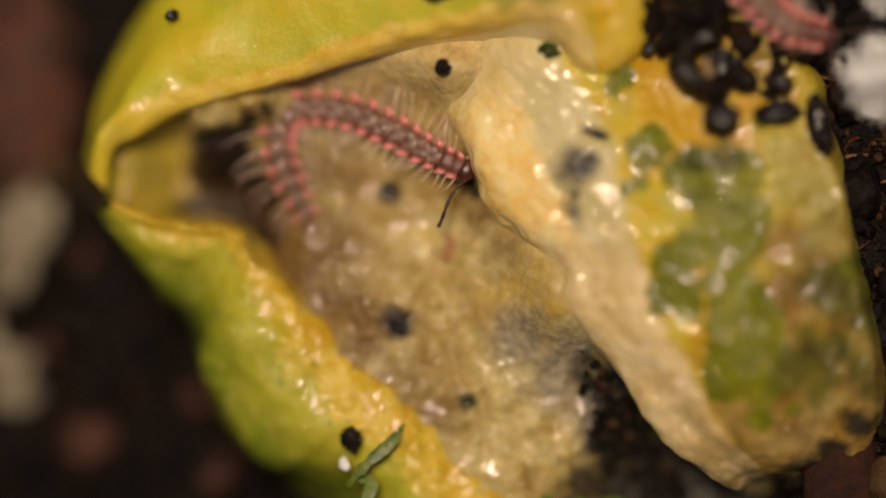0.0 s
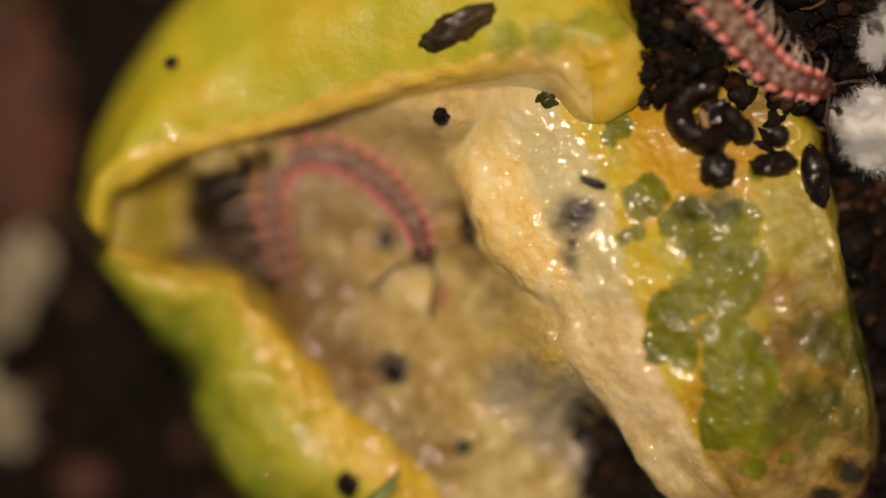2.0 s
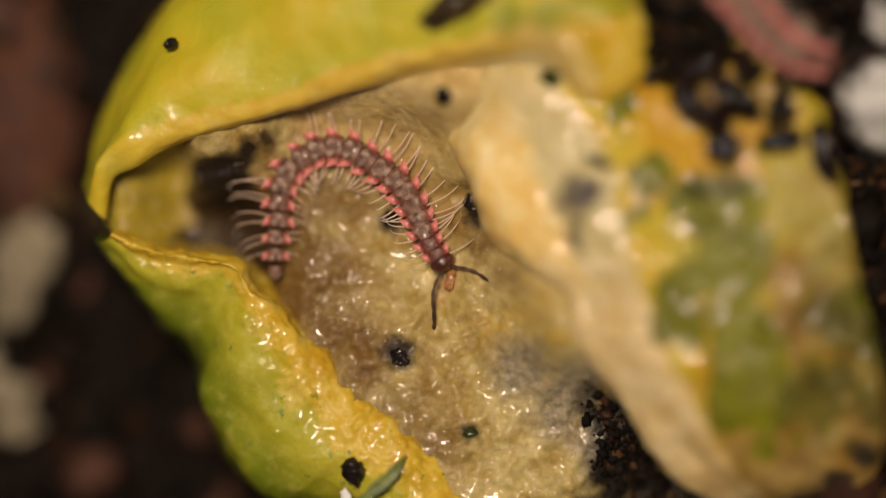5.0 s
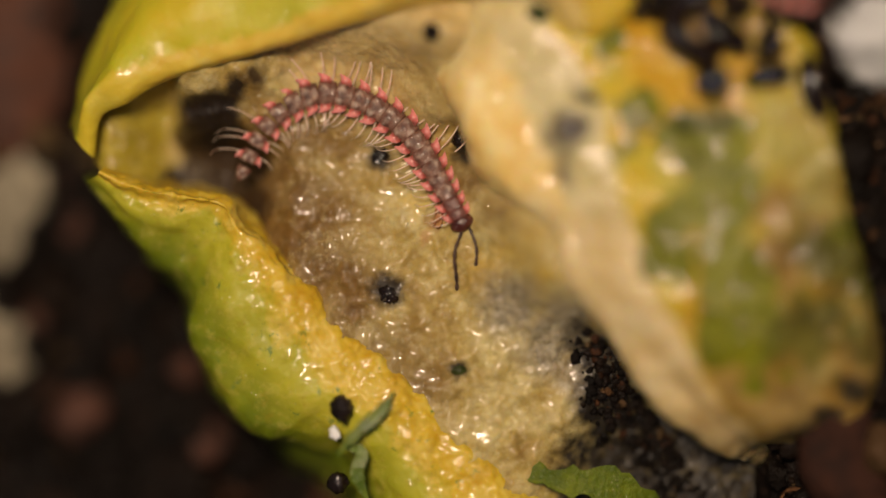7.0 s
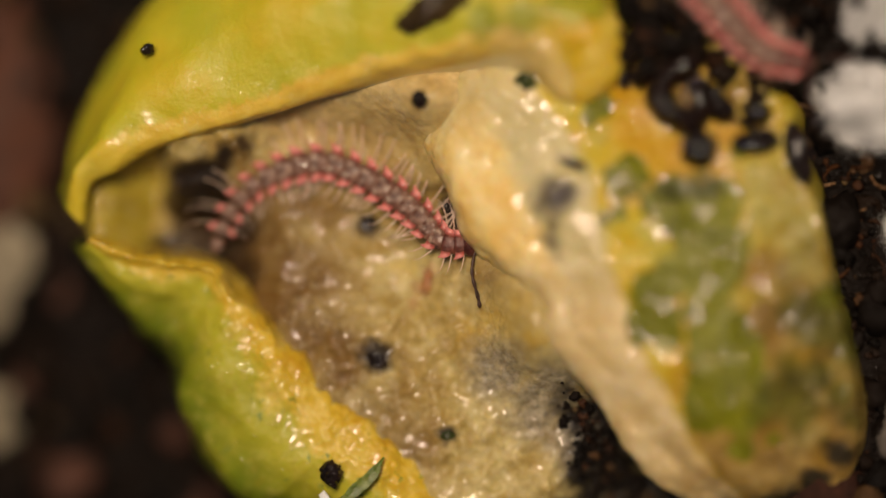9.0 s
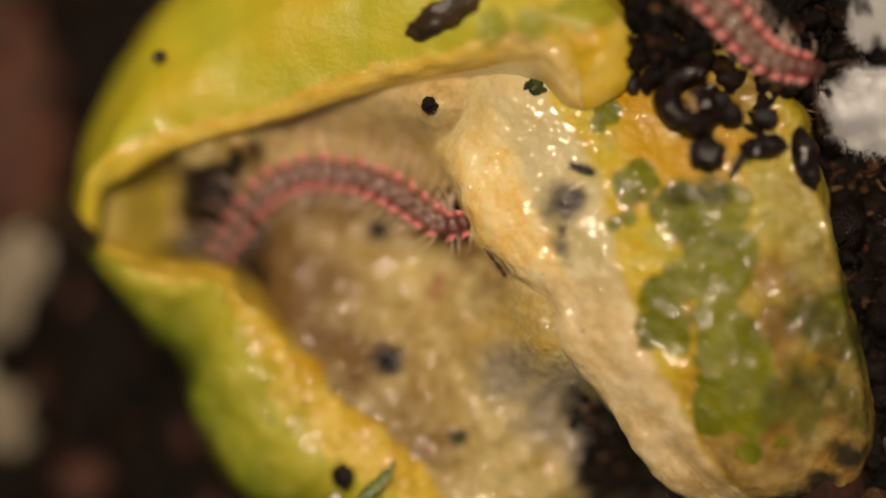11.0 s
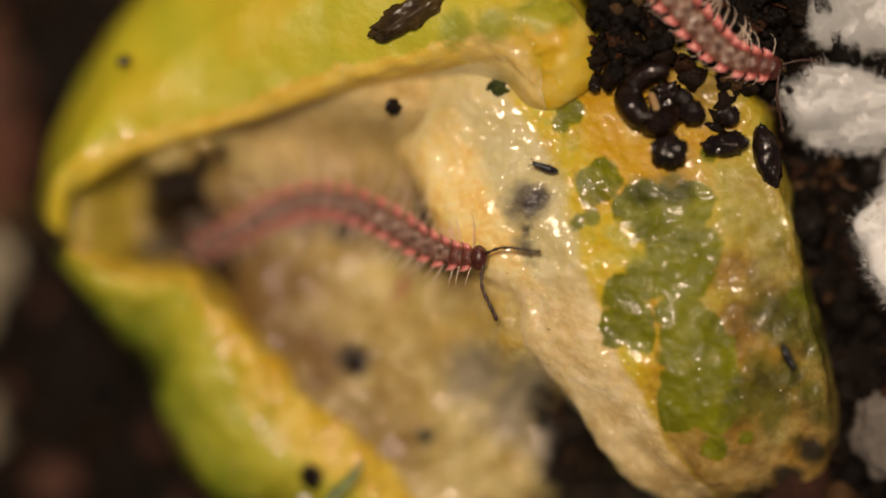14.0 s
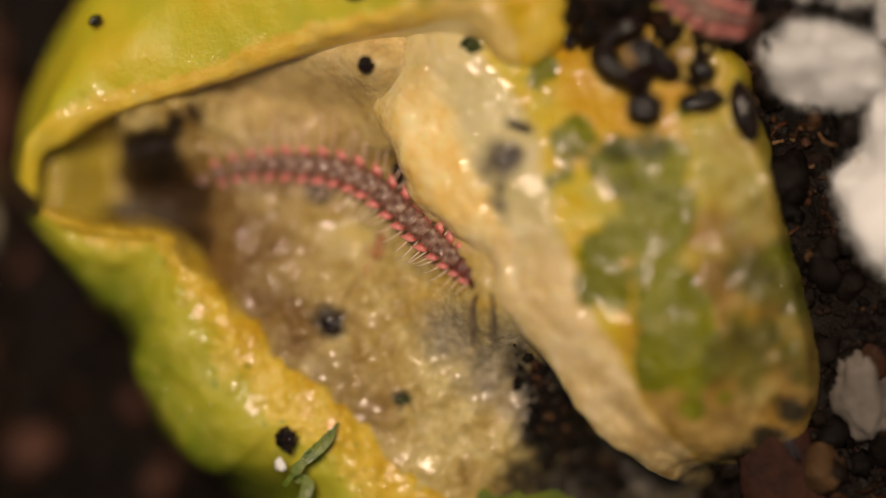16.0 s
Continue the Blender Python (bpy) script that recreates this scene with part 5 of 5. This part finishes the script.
spine(13.5, 4.6, (10.73, 1.57), (7.30, -3.59), [(5.50, 2.48), (3.37, 2.80), (1.44, 3.63), (-0.47, 4.84), (-2.39, 6.14), (-4.32, 6.77), (-6.65, 6.75), (-9.02, 5.64), (-11.38, 4.33), (-12.97, 3.20)])
spine(14.0, 4.4, (11.56, 1.86), (7.15, -4.37), [(5.81, 1.80), (3.80, 2.04), (1.68, 2.94), (-0.42, 4.35), (-2.34, 5.36), (-4.27, 5.99), (-6.21, 6.03), (-8.55, 5.31), (-10.91, 4.20), (-12.87, 3.27)])
spine(14.5, 4.2, (11.66, 2.04), (8.60, -4.74), [(6.03, 1.48), (3.53, 2.35), (1.24, 3.75), (-1.05, 5.28), (-2.96, 6.25), (-5.28, 6.54), (-7.61, 6.20), (-9.96, 5.25), (-11.92, 4.13)])
spine(15.0, 3.4, (11.89, -1.22), (6.61, -3.80), [(6.50, -0.24), (4.58, 0.30), (2.68, 1.89), (0.79, 3.79), (-1.11, 5.19), (-3.41, 6.02), (-5.73, 6.15), (-8.05, 5.81), (-10.39, 5.10), (-11.96, 4.36)])
spine(15.5, 3.0, (9.18, -5.25), (6.28, -5.94), [(6.79, -1.52), (4.70, -0.58), (2.83, 1.40), (0.96, 3.38), (-0.93, 4.66), (-3.22, 5.69), (-5.52, 6.06), (-7.84, 5.82), (-9.78, 5.30), (-11.35, 4.38)])
spine(16.0, 2.6, (8.24, -9.39), (6.86, -6.47), [(7.47, -2.65), (5.41, -0.86), (3.54, 0.92), (1.67, 2.81), (-0.21, 4.40), (-2.49, 5.39), (-4.78, 5.76), (-7.47, 5.84), (-9.79, 5.59), (-10.95, 5.17)])

rester, rester_head, rester_segs, rester_ants = millipede("pink millipede resting on dark soil beside the fruit", {-1: 0.36, 1: 0.68})


def scaled(m, k):
    return m @ Matrix.Diagonal((k, k, k, 1))


def settle(head, segs, ants, poses, left, right):
    """Pose a millipede that stays where it is."""
    head.matrix_basis = poses[0] @ pose(-0.18 * MM, 0, -0.2 * MM, 0, 12, 0)
    for i, ob in enumerate(segs):
        k = seg_scale(i, 1.12)
        ob.matrix_basis = scaled(poses[i + 1], k)
    for a, s, yaw in zip(ants, (-1, 1), (right, left)):
        a.matrix_basis = pose(0.45 * MM, s * 0.25 * MM, 0.15 * MM, 0, 0, yaw)


settle(rester_head, rester_segs, rester_ants, spine_poses([(26.21, 14.17), (24.45, 14.55), (22.83, 15.09), (21.18, 16.63), (19.45, 18.67), (17.53, 20.89), (16.19, 23.47), (15.42, 26.54), (15.23, 29.62), (15.42, 33.07)], 4.6, 6.2), 10, -75)


def springtail(label):
    vs, fs = tube([(-0.85, 0, 0), (-0.7, 0, 0.05), (-0.3, 0, 0.12), (0.2, 0, 0.1), (0.45, 0, 0.06), (0.6, 0, 0.08), (0.85, 0, 0.05), (0.95, 0, 0)], [0.08, 0.2, 0.27, 0.24, 0.16, 0.2, 0.15, 0.05], 10)
    top = tagged(new("springtail"), label, "springtail", "black springtails")
    body = mesh_object("body", vs, fs, TAIL, top)
    for s in (-1, 1):
        v, f = tube([(0.85, s * 0.1, 0.1), (1.02, s * 0.18, 0.13), (1.2, s * 0.26, 0.08)], [0.045, 0.035, 0.02], 5)
        mesh_object("antenna", v, f, TAIL, top)
        for x in (0.4, 0.15, -0.1):
            v, f = tube([(x, s * 0.12, -0.05), (x, s * 0.26, -0.06), (x, s * 0.32, -0.22)], [0.05, 0.04, 0.02], 5)
            mesh_object("leg", v, f, TAIL, top)
    return top


still_tail = springtail("small black springtail resting on the wet flap")
_p = (10.26, 7.82, 4.90)
still_tail.matrix_basis = pose(_p[0] * MM, _p[1] * MM, _p[2] * MM, 0, 0, 160)
roamer = springtail("black springtail walking over the mottled skin")


def place(p, rz):
    return pose(p[0] * MM, p[1] * MM, p[2] * MM, 0, 0, rz)


def motions():
    times = sorted(POSES)
    walk(crawler_head, [(t, POSES[t][0][0] @ pose(-0.18 * MM, 0, -0.2 * MM, 0, 12, 0)) for t in times])
    for i, ob in enumerate(crawler_segs):
        k = seg_scale(i)
        ob.scale = (k, k, k)
        walk(ob, [(t, POSES[t][0][i + 1]) for t in times])
    for a, s, n in zip(crawler_ants, (-1, 1), (2, 1)):
        walk(a, [(t, pose(0.45 * MM, s * 0.25 * MM, 0.15 * MM, 0, 0, POSES[t][n])) for t in times])
    walk(roamer, [(0.0, place((27.91, 11.02, 4.20), 200)), (9.2, place((27.15, 10.64, 4.20), 200)), (11.5, place((19.73, 7.07, 6.10), 255)), (12.5, place((19.92, 4.36, 6.40), 285)),
                  (13.0, place((21.68, 1.07, 6.50), 300)), (13.5, place((24.51, -2.66, 6.50), 290)), (14.5, place((26.99, -7.13, 5.20), 300)), (16.0, place((27.82, -14.18, 3.80), 300))])


motions()
